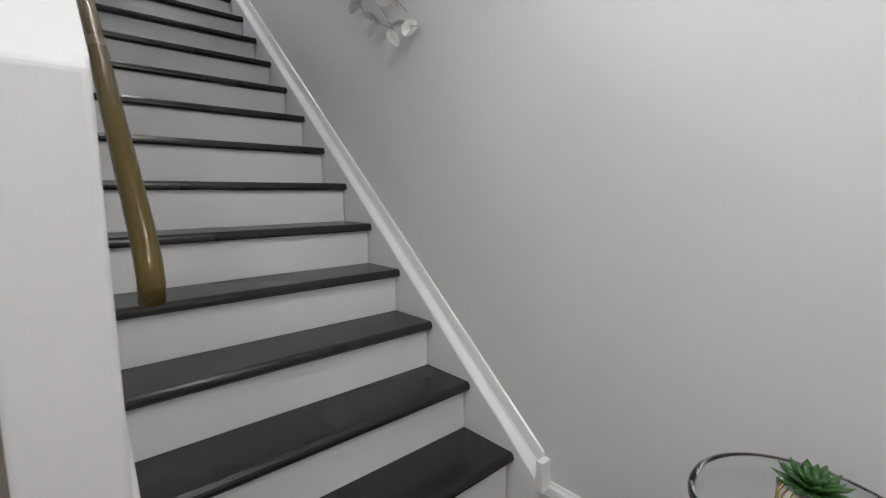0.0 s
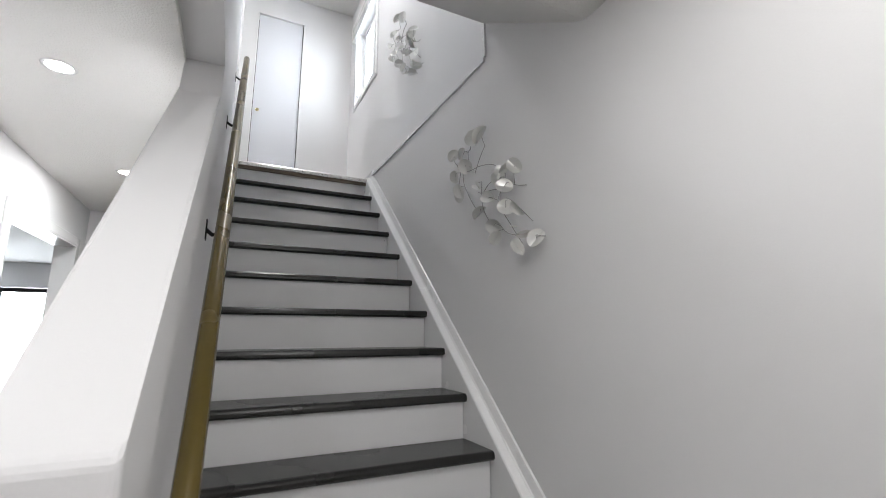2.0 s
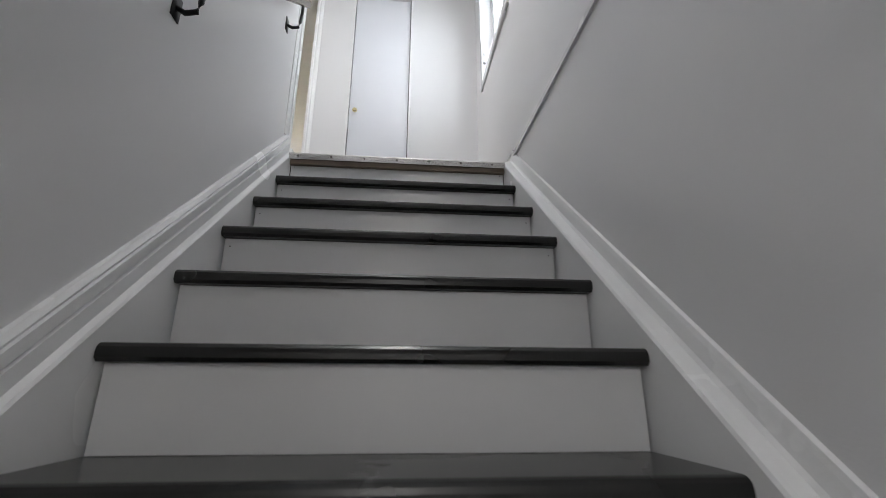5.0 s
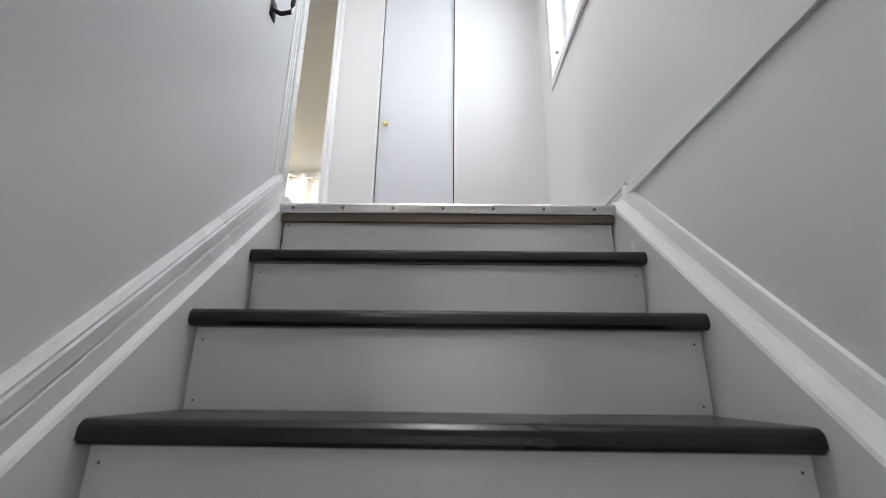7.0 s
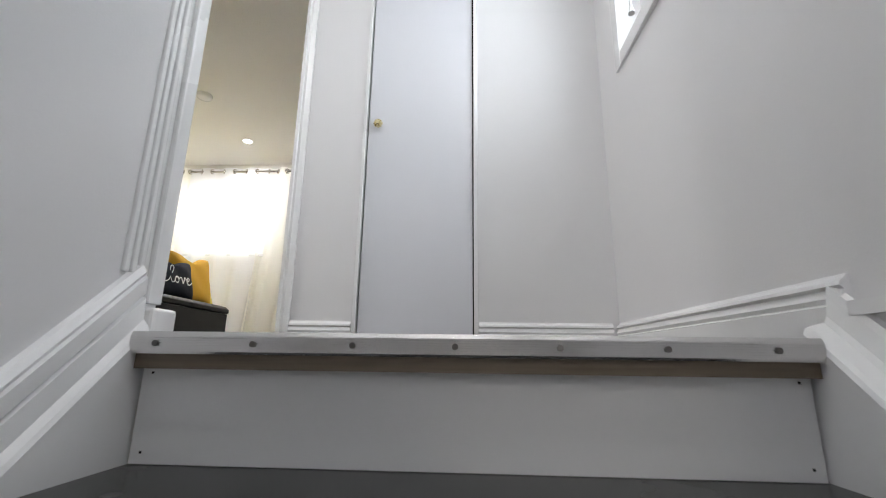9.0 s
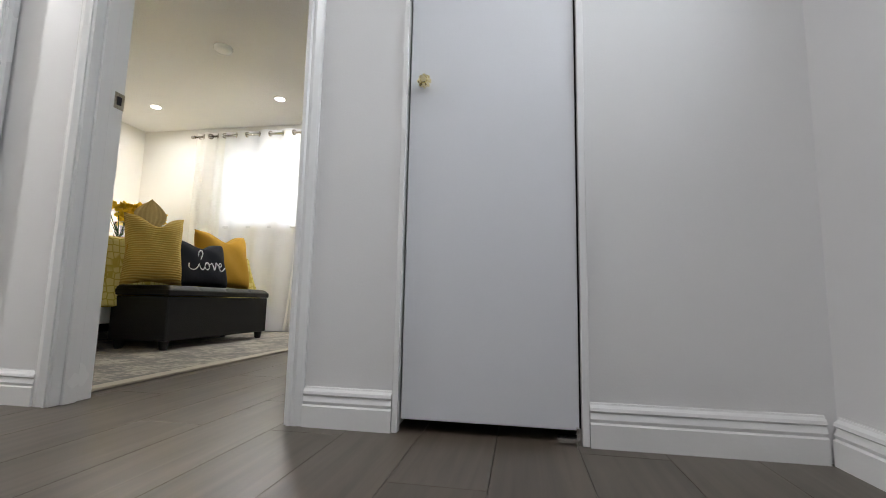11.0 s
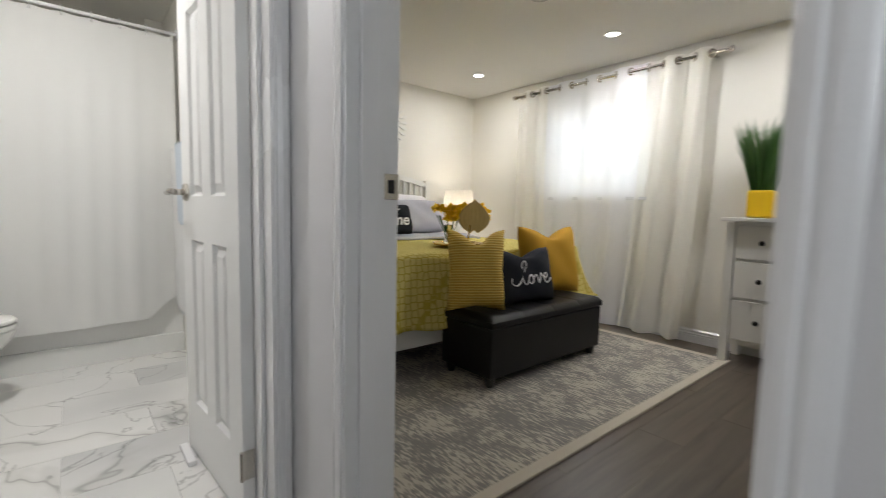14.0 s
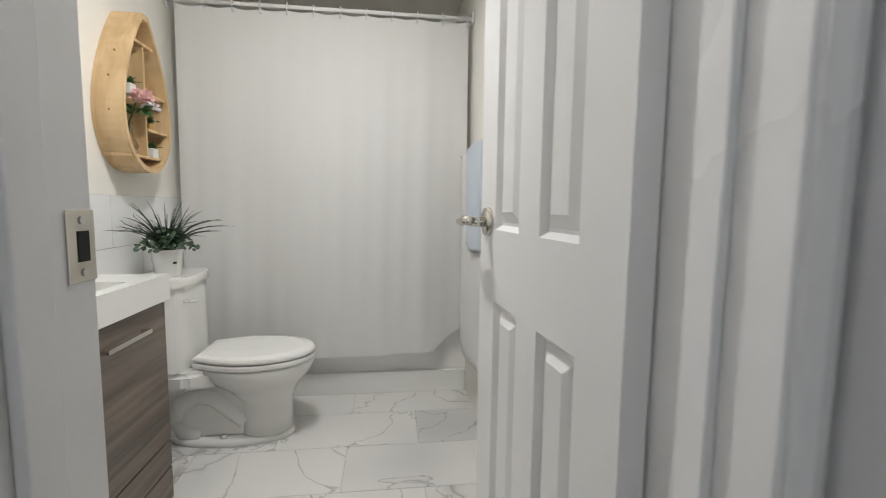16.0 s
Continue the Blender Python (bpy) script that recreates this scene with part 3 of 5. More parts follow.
slope_board([(0, -0.34), (0, 0.026), (-0.004, 0.034), (-0.013, 0.044), (-0.015, 0.080), (-0.022, 0.083), (-0.017, 0.088), (-0.018, 0.116), (-0.024, 0.119), (-0.022, 0.126), (-0.030, 0.138), (-0.043, 0.141), (-0.043, -0.34)],
            left_x, "skirt_board", "white skirt board with a ridged moulding")
slope_board([(0, -0.34), (0, 0.030), (0.004, 0.038), (0.012, 0.042), (0.034, 0.048), (0.040, 0.058), (0.045, 0.092), (0.048, 0.106), (0.056, 0.112), (0.056, -0.34)],
            skirt_x, "skirt_board", "white skirt board with a coved cap")
part("end_block", boxes((skirt_x(-2.96) + 0.004, wall_x(-2.96) - 0.001, -2.985, -2.956, 0.10, 0.215), bevel=0.004), M_TRIM, stairs, "chipped white end block")
bm = bmesh.new()
sweep(bm, (wall_x(-5.4), -5.4, 0), (wall_x(-2.957), -2.957, 0), [(a * 1.6, b * 1.25) for a, b in BASE], (-1, 0, 0))
struct("baseboard_entry", bm, M_TRIM, "white ridged baseboard")
part("nosing_backing", boxes((0.002, skirt_x(0) - 0.002, 0.010, 0.032, 2.745, 2.768)), M_BARE, stairs, "bare wood strip under the metal edge")
bm = bmesh.new()
x1 = skirt_x(0.0) + 0.002
prism(bm, [(-0.004, 0.001, 2.768), (-0.004, -0.001, 2.772), (-0.004, 0.000, 2.796), (-0.004, 0.004, 2.803), (-0.004, 0.045, 2.803), (-0.004, 0.045, 2.798), (-0.004, 0.008, 2.798), (-0.004, 0.006, 2.768)], (x1 + 0.004, 0, 0))
for i in range(6):
    box(bm, -0.003, x1, -0.0022, 0.001, 2.774 + i * 0.0038, 2.776 + i * 0.0038)
nosing = part("metal_nosing", bm, M_ALU, stairs, "ribbed aluminium edge strip with screws")
for i in range(7):
    bm = bmesh.new()
    cx = 0.040 + i * 0.158
    tube(bm, [(cx, -0.0045, 2.784), (cx, 0.001, 2.784)], 0.0048, 10)
    part("screw", bm, M_SCREW, nosing)

# ---- hand rail ----
rail = thing("handrail", "aged gold painted metal handrail on black brackets", "handrail")


def rail_pt(y, dz=0.0):
    return (0.028, y, nose_line(y) + 0.907 + 0.016 * (y + 2.9) + dz)


bm = bmesh.new()
pts = [(0.028, -2.930, 0.965), (0.028, -2.940, 0.995), (0.028, -2.930, 1.030)] + [rail_pt(-2.9 + 2.8 * i / 12, 0.003 * math.sin(i * 0.9)) for i in range(13)]
tube(bm, pts, 0.0215, 14)
part("rail", bm, M_BRASS, rail, smooth=True)
for y in (-1.90, -1.00, -0.17):
    p = rail_pt(y)
    bm = bmesh.new()
    box(bm, -0.0425 + left_x(y), -0.036 + left_x(y), y - 0.019, y + 0.019, p[2] - 0.185, p[2] - 0.115)
    tube(bm, [(-0.038 + left_x(y), y, p[2] - 0.150), (-0.010, y, p[2] - 0.166), (0.018, y, p[2] - 0.160), (p[0] - 0.004, y, p[2] - 0.130), (p[0], y, p[2] - 0.08), (p[0], y, p[2] - 0.018)], 0.0075, 10)
    part("bracket", bm, M_BLACK, rail, "black curled wall bracket", smooth=True)

# ---- floor pieces: planks ----
def plank_mesh(name, w, ln, th, mat):
    bm = box(bmesh.new(), 0.0005, w - 0.0005, 0.0005, ln - 0.0005, 0, th)
    bmesh.ops.bevel(bm, geom=[e for e in bm.edges if all(v.co.z > th / 2 for v in e.verts)], offset=0.0006, segments=1, affect="EDGES")
    me = bpy.data.meshes.new(name)
    bm.to_mesh(me)
    bm.free()
    me.materials.append(mat)
    return me


PW, PL = 0.192, 1.21
rng = random.Random(5)


def lay(parent, x0, x1, y0, y1, ztop, skip=None):
    n = math.ceil((x1 - x0) / PW)
    full = plank_mesh("plank", PW, PL, 0.012, M_PLANK)
    cut = {}
    for i in range(n):
        x = x0 + i * PW
        y = y0 - rng.choice([0.0, 0.3, 0.55, 0.8])
        while y < y1:
            a, b = max(y, y0), min(y + PL, y1)
            if b - a > 0.03 and not (skip and skip(x + PW / 2, (a + b) / 2)):
                key = round(b - a, 2)
                if key >= round(PL, 2):
                    me = full
                else:
                    if key not in cut:
                        cut[key] = plank_mesh("plank", PW, key, 0.012, M_PLANK)
                    me = cut[key]
                ob = new("plank", me)
                ob.location = (x, a, ztop - 0.012)
                ob.parent = parent
            y += PL


# ---- closet door ----
closet = thing("closet_door", "flat pale grey-white closet door with a small gold knob", "door")
part("slab", boxes((0.105, 0.553, YW + 0.006, YW + 0.04, 2.832, 4.855), bevel=0.003), M_CLOSET, closet)
bm = bmesh.new()
lathe(bm, [(0.007, 0), (0.007, 0.012), (0.010, 0.014), (0.0155, 0.022), (0.0155, 0.030), (0.009, 0.037)], seg=6)
for i in range(8):
    ca, sa = math.cos(i * math.pi / 4), math.sin(i * math.pi / 4)
    tube(bm, [(0.0145 * ca, 0.0145 * sa, 0.017), (0.0165 * ca, 0.0165 * sa, 0.026), (0.011 * ca, 0.011 * sa, 0.036)], 0.0042, 6)
bmesh.ops.transform(bm, matrix=Matrix.Translation((0.150, YW + 0.007, 3.742)) @ Matrix.Rotation(radians(90), 4, "X"), verts=bm.verts[:])
part("knob", bm, M_PALEGOLD, closet, "fluted pale gold knob")
part("bracket", boxes((0.50, 0.552, YW - 0.008, YW + 0.03, 2.806, 2.816), (0.545, 0.556, YW - 0.006, YW + 0.006, 2.80, 2.84)), M_ALU, closet, "steel bottom pivot")

# ---- stair window ----
win = thing("window_1", "white framed window with a raised blind and curled edge", "window", kind="structure")


def win_pt(y, dx=0.0):
    return wall_x(y) + 0.012 + dx


wx = win_pt(0.4)
part("casing", boxes((wx - 0.016, wx + 0.004, WY0 - 0.055, WY0, WZ0 - 0.055, WZ1 + 0.055), (wx - 0.016, wx + 0.004, WY1, WY1 + 0.055, WZ0 - 0.055, WZ1 + 0.055),
                     (wx - 0.016, wx + 0.004, WY0, WY1, WZ0 - 0.055, WZ0), (wx - 0.016, wx + 0.004, WY0, WY1, WZ1, WZ1 + 0.055), bevel=0.004), M_TRIM, win, "white moulded casing")
part("window_frame", boxes((wx + 0.08, wx + 0.12, WY0, WY0 + 0.05, WZ0, WZ1), (wx + 0.08, wx + 0.12, WY1 - 0.05, WY1, WZ0, WZ1), (wx + 0.08, wx + 0.12, WY0 + 0.05, WY1 - 0.05, WZ0, WZ0 + 0.05),
                           (wx + 0.08, wx + 0.12, WY0 + 0.05, WY1 - 0.05, WZ1 - 0.05, WZ1), (wx + 0.08, wx + 0.115, 0.385, 0.42, WZ0 + 0.05, WZ1 - 0.05)), M_TRIM, win)
pane = part("pane", boxes((wx + 0.098, wx + 0.102, WY0 + 0.04, WY1 - 0.04, WZ0 + 0.04, WZ1 - 0.04)), M_GLASS, win)
pane.visible_shadow = False
blind = thing("roller_blind", "white blind rolled up over the stair window", "blind")
bm = boxes((wx - 0.055, wx - 0.017, WY0 - 0.03, WY1 + 0.05, WZ1 - 0.02, WZ1 + 0.06), bevel=0.008)
part("headrail", bm, M_TRIM, blind)
bm = bmesh.new()
for i in range(10):
    box(bm, wx - 0.05, wx - 0.02, WY0 - 0.01, WY1 + 0.03, WZ1 - 0.031 - i * 0.008, WZ1 - 0.027 - i * 0.008)
part("slats", bm, M_TRIM, blind, "stacked white slats")
bm = bmesh.new()
tube(bm, [(wx - 0.03, WY1 - 0.05, WZ1 - 0.03), (wx - 0.028, WY1 - 0.055, 4.2), (wx - 0.02, WY1 - 0.10, 4.05), (wx - 0.025, WY1 - 0.16, 3.97), (wx - 0.03, WY1 - 0.17, 3.93)], 0.004, 6)
tube(bm, [(wx - 0.03, WY1 - 0.17, 3.93), (wx - 0.03, WY1 - 0.172, 3.90)], [0.006, 0.012], 8)
part("cord", bm, M_TRIM, blind, "hanging white cord with a tassel")
backdrop = struct("backdrop_stair", boxes((2.2, 2.22, -2.0, 3.0, 2.9, 6.0)), M_SKYCARD, "bright overcast sky")
struct("backdrop_bedroom", boxes((-5.5, 0.8, 5.3, 5.32, 2.9, 6.0)), M_SKYCARD, "bright overcast sky")
struct("backdrop_patio", boxes((-6.5, 0.5, 6.6, 6.62, -0.4, 2.8)), M_SKYCARD, "bright daylight outside")

# ---- downlights: some seen, some added out of view ----
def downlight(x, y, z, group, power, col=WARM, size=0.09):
    ob = thing("downlight", "round white recessed ceiling downlight, lit, seen or added", "ceiling light", group)
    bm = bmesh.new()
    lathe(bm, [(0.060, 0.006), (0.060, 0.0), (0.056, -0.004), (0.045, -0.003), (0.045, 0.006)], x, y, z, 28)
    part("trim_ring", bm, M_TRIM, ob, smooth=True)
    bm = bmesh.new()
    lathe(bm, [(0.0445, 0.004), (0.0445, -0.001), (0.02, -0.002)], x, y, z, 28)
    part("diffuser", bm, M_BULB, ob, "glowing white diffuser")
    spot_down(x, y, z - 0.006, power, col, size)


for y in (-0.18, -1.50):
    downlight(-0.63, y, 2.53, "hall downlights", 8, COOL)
# next three are unseen, added to brighten the entry, stair wall and risers
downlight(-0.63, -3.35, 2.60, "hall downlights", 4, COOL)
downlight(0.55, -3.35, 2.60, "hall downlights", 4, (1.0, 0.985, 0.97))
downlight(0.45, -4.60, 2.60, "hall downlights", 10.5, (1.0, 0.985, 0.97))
# both invented and out of view, to fill the stairwell and landing wall
downlight(0.50, -0.60, 5.16, "stair downlights", 10, COOL, 0.14)
downlight(-1.18, 0.10, 5.16, "stair downlights", 4, WARM)
downlight(-3.19, 3.54, 5.02, "bedroom downlights", 10)
downlight(-1.84, 3.54, 5.02, "bedroom downlights", 18)
# out of view, added to carry on the bedroom row
downlight(-0.55, 3.54, 5.02, "bedroom downlights", 18)
# out of view, added to light the bathroom
downlight(-2.3, 0.40, 5.02, "bathroom downlights", 25)

# ---- smoke detector, strike plates, hinges ----
det = thing("smoke_detector", "round white smoke detector on the bedroom ceiling", "smoke detector")
part("body", lathe(bmesh.new(), [(0.068, 0.0), (0.068, -0.012), (0.060, -0.030), (0.03, -0.034)], -1.81, 2.68, 5.02, 28), M_TRIM, det, smooth=True)
sp = thing("strike_plate", "brushed nickel strike plate on the bedroom door jamb", "strike plate")
part("plate", boxes((-0.9682, -0.9655, 1.100, 1.1375, 3.778, 3.836), bevel=0.0008), M_CHROME, sp)
# no hole is cut: a dark plate gives the latch hole's shade
part("latch_hole_shade", boxes((-0.9656, -0.9648, 1.109, 1.126, 3.792, 3.822)), M_DARK, sp)
for zz in (3.785, 3.829):
    part("screw", tube(bmesh.new(), [(-0.9656, 1.1175, zz), (-0.9645, 1.1175, zz)], 0.0035, 8), M_ALU, sp)
sp = thing("strike_plate", "brushed nickel strike plate on the bathroom door jamb", "strike plate")
part("plate", boxes((XB - 0.1585, XB - 0.122, BY0 + 0.0002, BY0 + 0.0026, 3.760, 3.826), bevel=0.0008), M_CHROME, sp)
# dark plate for the shade inside the latch hole, as above
part("latch_hole_shade", boxes((XB - 0.149, XB - 0.134, BY0 + 0.0025, BY0 + 0.0034, 3.779, 3.807)), M_DARK, sp)
for zz in (3.769, 3.817):
    part("screw", tube(bmesh.new(), [(XB - 0.141, BY0 + 0.0024, zz), (XB - 0.141, BY0 + 0.0038, zz)], 0.004, 8), M_ALU, sp)

# ---- six-panel bathroom door, open inwards ----
bdoor = thing("bathroom_door", "white six-panel door standing open into the bathroom", "door", at=Matrix.Translation((XB - 0.150, BY1 - 0.003, H)) @ Matrix.Rotation(radians(184), 4, "Z"))
DW, DH, DT = 0.575, 2.03, 0.035
cols = ((0.109, 0.240), (0.332, 0.468))
rows = ((0.22, 0.83), (0.985, 1.62), (1.73, 1.92))
bm = bmesh.new()
box(bm, 0, 0.109, 0, DT, 0.012, DH)
box(bm, 0.240, 0.332, 0, DT, 0.012, DH)
box(bm, 0.468, DW, 0, DT, 0.012, DH)
for c0, c1 in cols:
    for z0, z1 in ((0.012, 0.22), (0.83, 0.985), (1.62, 1.73), (1.92, DH)):
        box(bm, c0, c1, 0, DT, z0, z1)
part("frame", bm, M_DOOR, bdoor)
for c0, c1 in cols:
    for z0, z1 in rows:
        bm = bmesh.new()
        for s, yb, yt in ((1, 0.022, DT - 0.002), (-1, 0.013, 0.002)):
            rings = []
            for ins, yy in ((0, DT if s > 0 else 0.0), (0.010, yb), (0.016, yb), (0.038, yt)):
                rings.append([bm.verts.new((c0 + ins, yy, z0 + ins)), bm.verts.new((c1 - ins, yy, z0 + ins)), bm.verts.new((c1 - ins, yy, z1 - ins)), bm.verts.new((c0 + ins, yy, z1 - ins))])
            for q, r in zip(rings, rings[1:]):
                for k in range(4):
                    bm.faces.new((q[k], q[(k + 1) % 4], r[(k + 1) % 4], r[k]))
            bm.faces.new(rings[-1])
        part("panel", bm, M_DOOR, bdoor)
bm = bmesh.new()
lx, lz = DW - 0.062, 1.0
tube(bm, [(lx, DT, lz), (lx, DT + 0.010, lz)], [0.032, 0.030], 24)
tube(bm, [(lx, DT + 0.010, lz), (lx, DT + 0.045, lz)], 0.011, 14)
tube(bm, [(lx - 0.012, DT + 0.047, lz + 0.002), (lx + 0.02, DT + 0.050, lz + 0.003), (lx + 0.06, DT + 0.048, lz - 0.004), (lx + 0.088, DT + 0.046, lz - 0.002)], [0.012, 0.013, 0.010, 0.009], 12, 0.8)
part("lever_handle", bm, M_CHROME, bdoor, "satin nickel lever handle", smooth=True)
for hz in (0.18, 1.82):
    bm = boxes((-0.003, 0.000, 0.002, DT - 0.002, hz - 0.045, hz + 0.045))
    tube(bm, [(-0.004, DT + 0.004, hz - 0.045), (-0.004, DT + 0.004, hz + 0.045)], 0.006, 10)
    part("hinge", bm, M_CHROME, bdoor, "satin nickel butt hinge")
stop = thing("door_stop", "white rubber door wedge on the tile floor", "door stop")
part("bar", boxes((-2.02, -1.86, 0.845, 0.875, H + 0.004, H + 0.025), bevel=0.004), M_TRIM, stop)

# ---- bathroom ----
tub = thing("bathtub", "white bathtub with a stepped apron", "bathtub")
part("apron", boxes((-3.41, -3.385, -0.379, 1.099, H, 3.22), (-3.384, -3.365, -0.379, 1.099, H, 2.925), bevel=0.006), M_CERAMIC, tub, smooth=False)
part("basin", boxes((-4.14, -3.411, -0.379, -0.30, H, 3.22), (-4.14, -3.411, 1.02, 1.099, H, 3.22), (-4.14, -4.06, -0.299, 1.019, H, 3.22), (-4.059, -3.411, -0.299, 1.019, H, 2.90)), M_CERAMIC, tub)
crod = thing("shower_rod", "white shower curtain rod with rings", "curtain rod")
part("rod", tube(bmesh.new(), [(-3.325, -0.379, 4.785), (-3.325, 1.099, 4.785)], 0.0105, 14), M_TRIM, crod, smooth=True)
for yy in (-0.374, 1.088):
    part("flange", tube(bmesh.new(), [(-3.325, yy, 4.785), (-3.325, yy + 0.008, 4.785)], 0.032, 18), M_TRIM, crod)
curtain = thing("shower_curtain", "white linen-look shower curtain hanging closed", "curtain")


def shower(u, v):
    y = -0.335 + 1.410 * u
    fold = 0.010 * math.sin(u * 13 + 2.2 * math.sin(u * 5.1)) + 0.005 * math.sin(u * 31 + 1.3 + 1.7 * math.sin(u * 7)) + 0.002 * math.sin(u * 83 + v * 2)
    amp = 0.35 + 0.85 * v
    # the free corner is drawn up in a slant
    lift = 0.15 * max(0, (u - 0.885) / 0.115) ** 0.8 * max(0, (v - 0.90) / 0.10)
    z = 4.763 - 1.720 * v + 0.007 * math.sin(u * 9) * v + lift
    sag = 0.003 * math.cos(u * 11 * 2 * math.pi) * (1 - v) ** 8
    crease = 0.0012 * math.exp(-((v - 0.53) / 0.003) ** 2) + 0.0012 * math.exp(-((v - 0.27) / 0.003) ** 2)
    return (-3.325 + fold * amp + 0.020 * v + crease, y, z + sag)


part("cloth", sheet(bmesh.new(), shower, 220, 40), M_CURTAIN, curtain, smooth=True)
for i in range(12):
    y = -0.325 + 1.390 * i / 11
    bm = bmesh.new()
    tube(bm, [(-3.325 + 0.018 * math.sin(a), y, 4.775 + 0.028 * math.cos(a)) for a in [k * 0.5236 for k in range(13)]], 0.0035, 8)
    part("hook", bm, M_TRIM, curtain, "white plastic hook", smooth=True)

toilet = thing("toilet", "white ceramic two-piece toilet with the lid down", "toilet")
TX = -2.985


def oval(t, w, l0, l1):
    a = 2 * math.pi * t
    c, s = math.cos(a), math.sin(a)
    return (w * c, l1 * s if s > 0 else l0 * s)


def stack(levels, seg=36):
    bm = bmesh.new()
    rings = []
    for z, w, cy, l0, l1 in levels:
        z = 2.804 + (z - 2.804) * 0.94
        rings.append([bm.verts.new((TX + oval(k / seg, w, l0, l1)[0], cy + oval(k / seg, w, l0, l1)[1], z)) for k in range(seg)])
    for q, r in zip(rings, rings[1:]):
        for k in range(seg):
            bm.faces.new((q[k], q[(k + 1) % seg], r[(k + 1) % seg], r[k]))
    bm.faces.new(rings[0][::-1])
    bm.faces.new(rings[-1])
    return bm


part("foot", stack([(2.804, 0.112, 0.0, 0.29, 0.246), (2.822, 0.112, 0.0, 0.29, 0.246), (2.832, 0.106, 0.0, 0.28, 0.241), (2.840, 0.096, 0.0, 0.26, 0.232)]), M_CERAMIC, toilet, smooth=True)
part("bowl", stack([(2.84, 0.098, 0.125, 0.118, 0.116), (2.92, 0.094, 0.125, 0.112, 0.112), (3.00, 0.096, 0.125, 0.120, 0.116), (3.05, 0.118, 0.115, 0.155, 0.148), (3.085, 0.148, 0.10, 0.20, 0.19), (3.12, 0.170, 0.09, 0.225, 0.228), (3.165, 0.182, 0.08, 0.24, 0.256), (3.175, 0.178, 0.08, 0.24, 0.254)]), M_CERAMIC, toilet, smooth=True)
part("trapway", tube(bmesh.new(), [(TX + 0.052, 0.05, 2.895), (TX + 0.052, -0.01, 2.955), (TX + 0.05, -0.07, 3.005), (TX + 0.05, -0.14, 3.02), (TX + 0.05, -0.205, 2.985), (TX + 0.05, -0.235, 2.92), (TX + 0.05, -0.20, 2.86), (TX + 0.05, -0.13, 2.845)], [0.036, 0.042, 0.044, 0.045, 0.045, 0.044, 0.042, 0.036], 16), M_CERAMIC, toilet, smooth=True)
part("web", boxes((TX - 0.075, TX + 0.075, -0.27, 0.06, 2.83, 3.10), bevel=0.02), M_CERAMIC, toilet)
part("bolt_cap", lathe(bmesh.new(), [(0.014, 0), (0.014, 0.006), (0.008, 0.014)], TX + 0.088, -0.03, 2.838, 14), M_CERAMIC, toilet, smooth=True)
bm = bmesh.new()
prism(bm, [(TX - 0.17, -0.36, 3.075), (TX - 0.17, -0.14, 3.075), (TX - 0.11, 0.0, 3.075), (TX + 0.11, 0.0, 3.075), (TX + 0.17, -0.14, 3.075), (TX + 0.17, -0.36, 3.075)], (0, 0, 0.075))
bmesh.ops.bevel(bm, geom=bm.edges[:], offset=0.018, segments=3, affect="EDGES")
part("shelf", bm, M_CERAMIC, toilet)


def seat_plate(levels, back=-0.125):
    """A seat outline: rounded in front, straight across the hinge side."""
    bm = bmesh.new()
    rings = []
    for z, k in levels:
        z = 2.804 + (z - 2.804) * 0.94
        ring = [(0.186 * k * math.cos(a), 0.08 + 0.262 * k * math.sin(a)) for a in [math.pi * i / 24 for i in range(25)]]
        ring += [(-0.183 * k, 0.03), (-0.165 * k, -0.03), (-0.125 * k, back * (0.5 + 0.5 * k)), (0.125 * k, back * (0.5 + 0.5 * k)), (0.165 * k, -0.03), (0.183 * k, 0.03)]
        rings.append([bm.verts.new((TX + x, y, z)) for x, y in ring])
    for q, r in zip(rings, rings[1:]):
        for k in range(len(q)):
            bm.faces.new((q[k], q[(k + 1) % len(q)], r[(k + 1) % len(q)], r[k]))
    bm.faces.new(rings[0][::-1])
    bm.faces.new(rings[-1])
    return bm


part("seat", seat_plate([(3.180, 0.985), (3.184, 1.0), (3.199, 1.0), (3.203, 0.985)]), M_CERAMIC, toilet)
part("lid", seat_plate([(3.208, 0.975), (3.212, 0.995), (3.222, 0.995), (3.230, 0.96), (3.236, 0.80), (3.238, 0.4)]), M_CERAMIC, toilet)
for x in (-0.075, 0.075):
    part("hinge_cap", boxes((TX + x - 0.018, TX + x + 0.018, -0.150, -0.118, 3.15, 3.188), bevel=0.006), M_CERAMIC, toilet)


def tank_shape(half, front, z0, h, edge):
    """A tank outline whose front bows and rounds into the sides."""
    curve = [(half * (k / 12 - 1), front - 0.050 * abs(k / 12 - 1) ** 4) for k in range(25)]
    bm = prism(bmesh.new(), [(TX + x, y, z0) for x, y in [(-half - 0.004, -0.374)] + curve + [(half + 0.004, -0.374)]], (0, 0, h))
    rim = [e for e in bm.edges if abs(e.verts[0].co.z - e.verts[1].co.z) < 1e-6]
    bmesh.ops.bevel(bm, geom=rim, offset=edge, segments=3, affect="EDGES")
    return bm


part("tank", tank_shape(0.185, -0.150, 3.152, 0.345, 0.010), M_CERAMIC, toilet)
part("tank_lid", tank_shape(0.195, -0.140, 3.498, 0.034, 0.009), M_CERAMIC, toilet)
part("flush_lever", tube(bmesh.new(), [(TX + 0.13, -0.148, 3.44), (TX + 0.13, -0.128, 3.44), (TX + 0.07, -0.123, 3.43)], 0.008, 8), M_CERAMIC, toilet, "white flush lever")

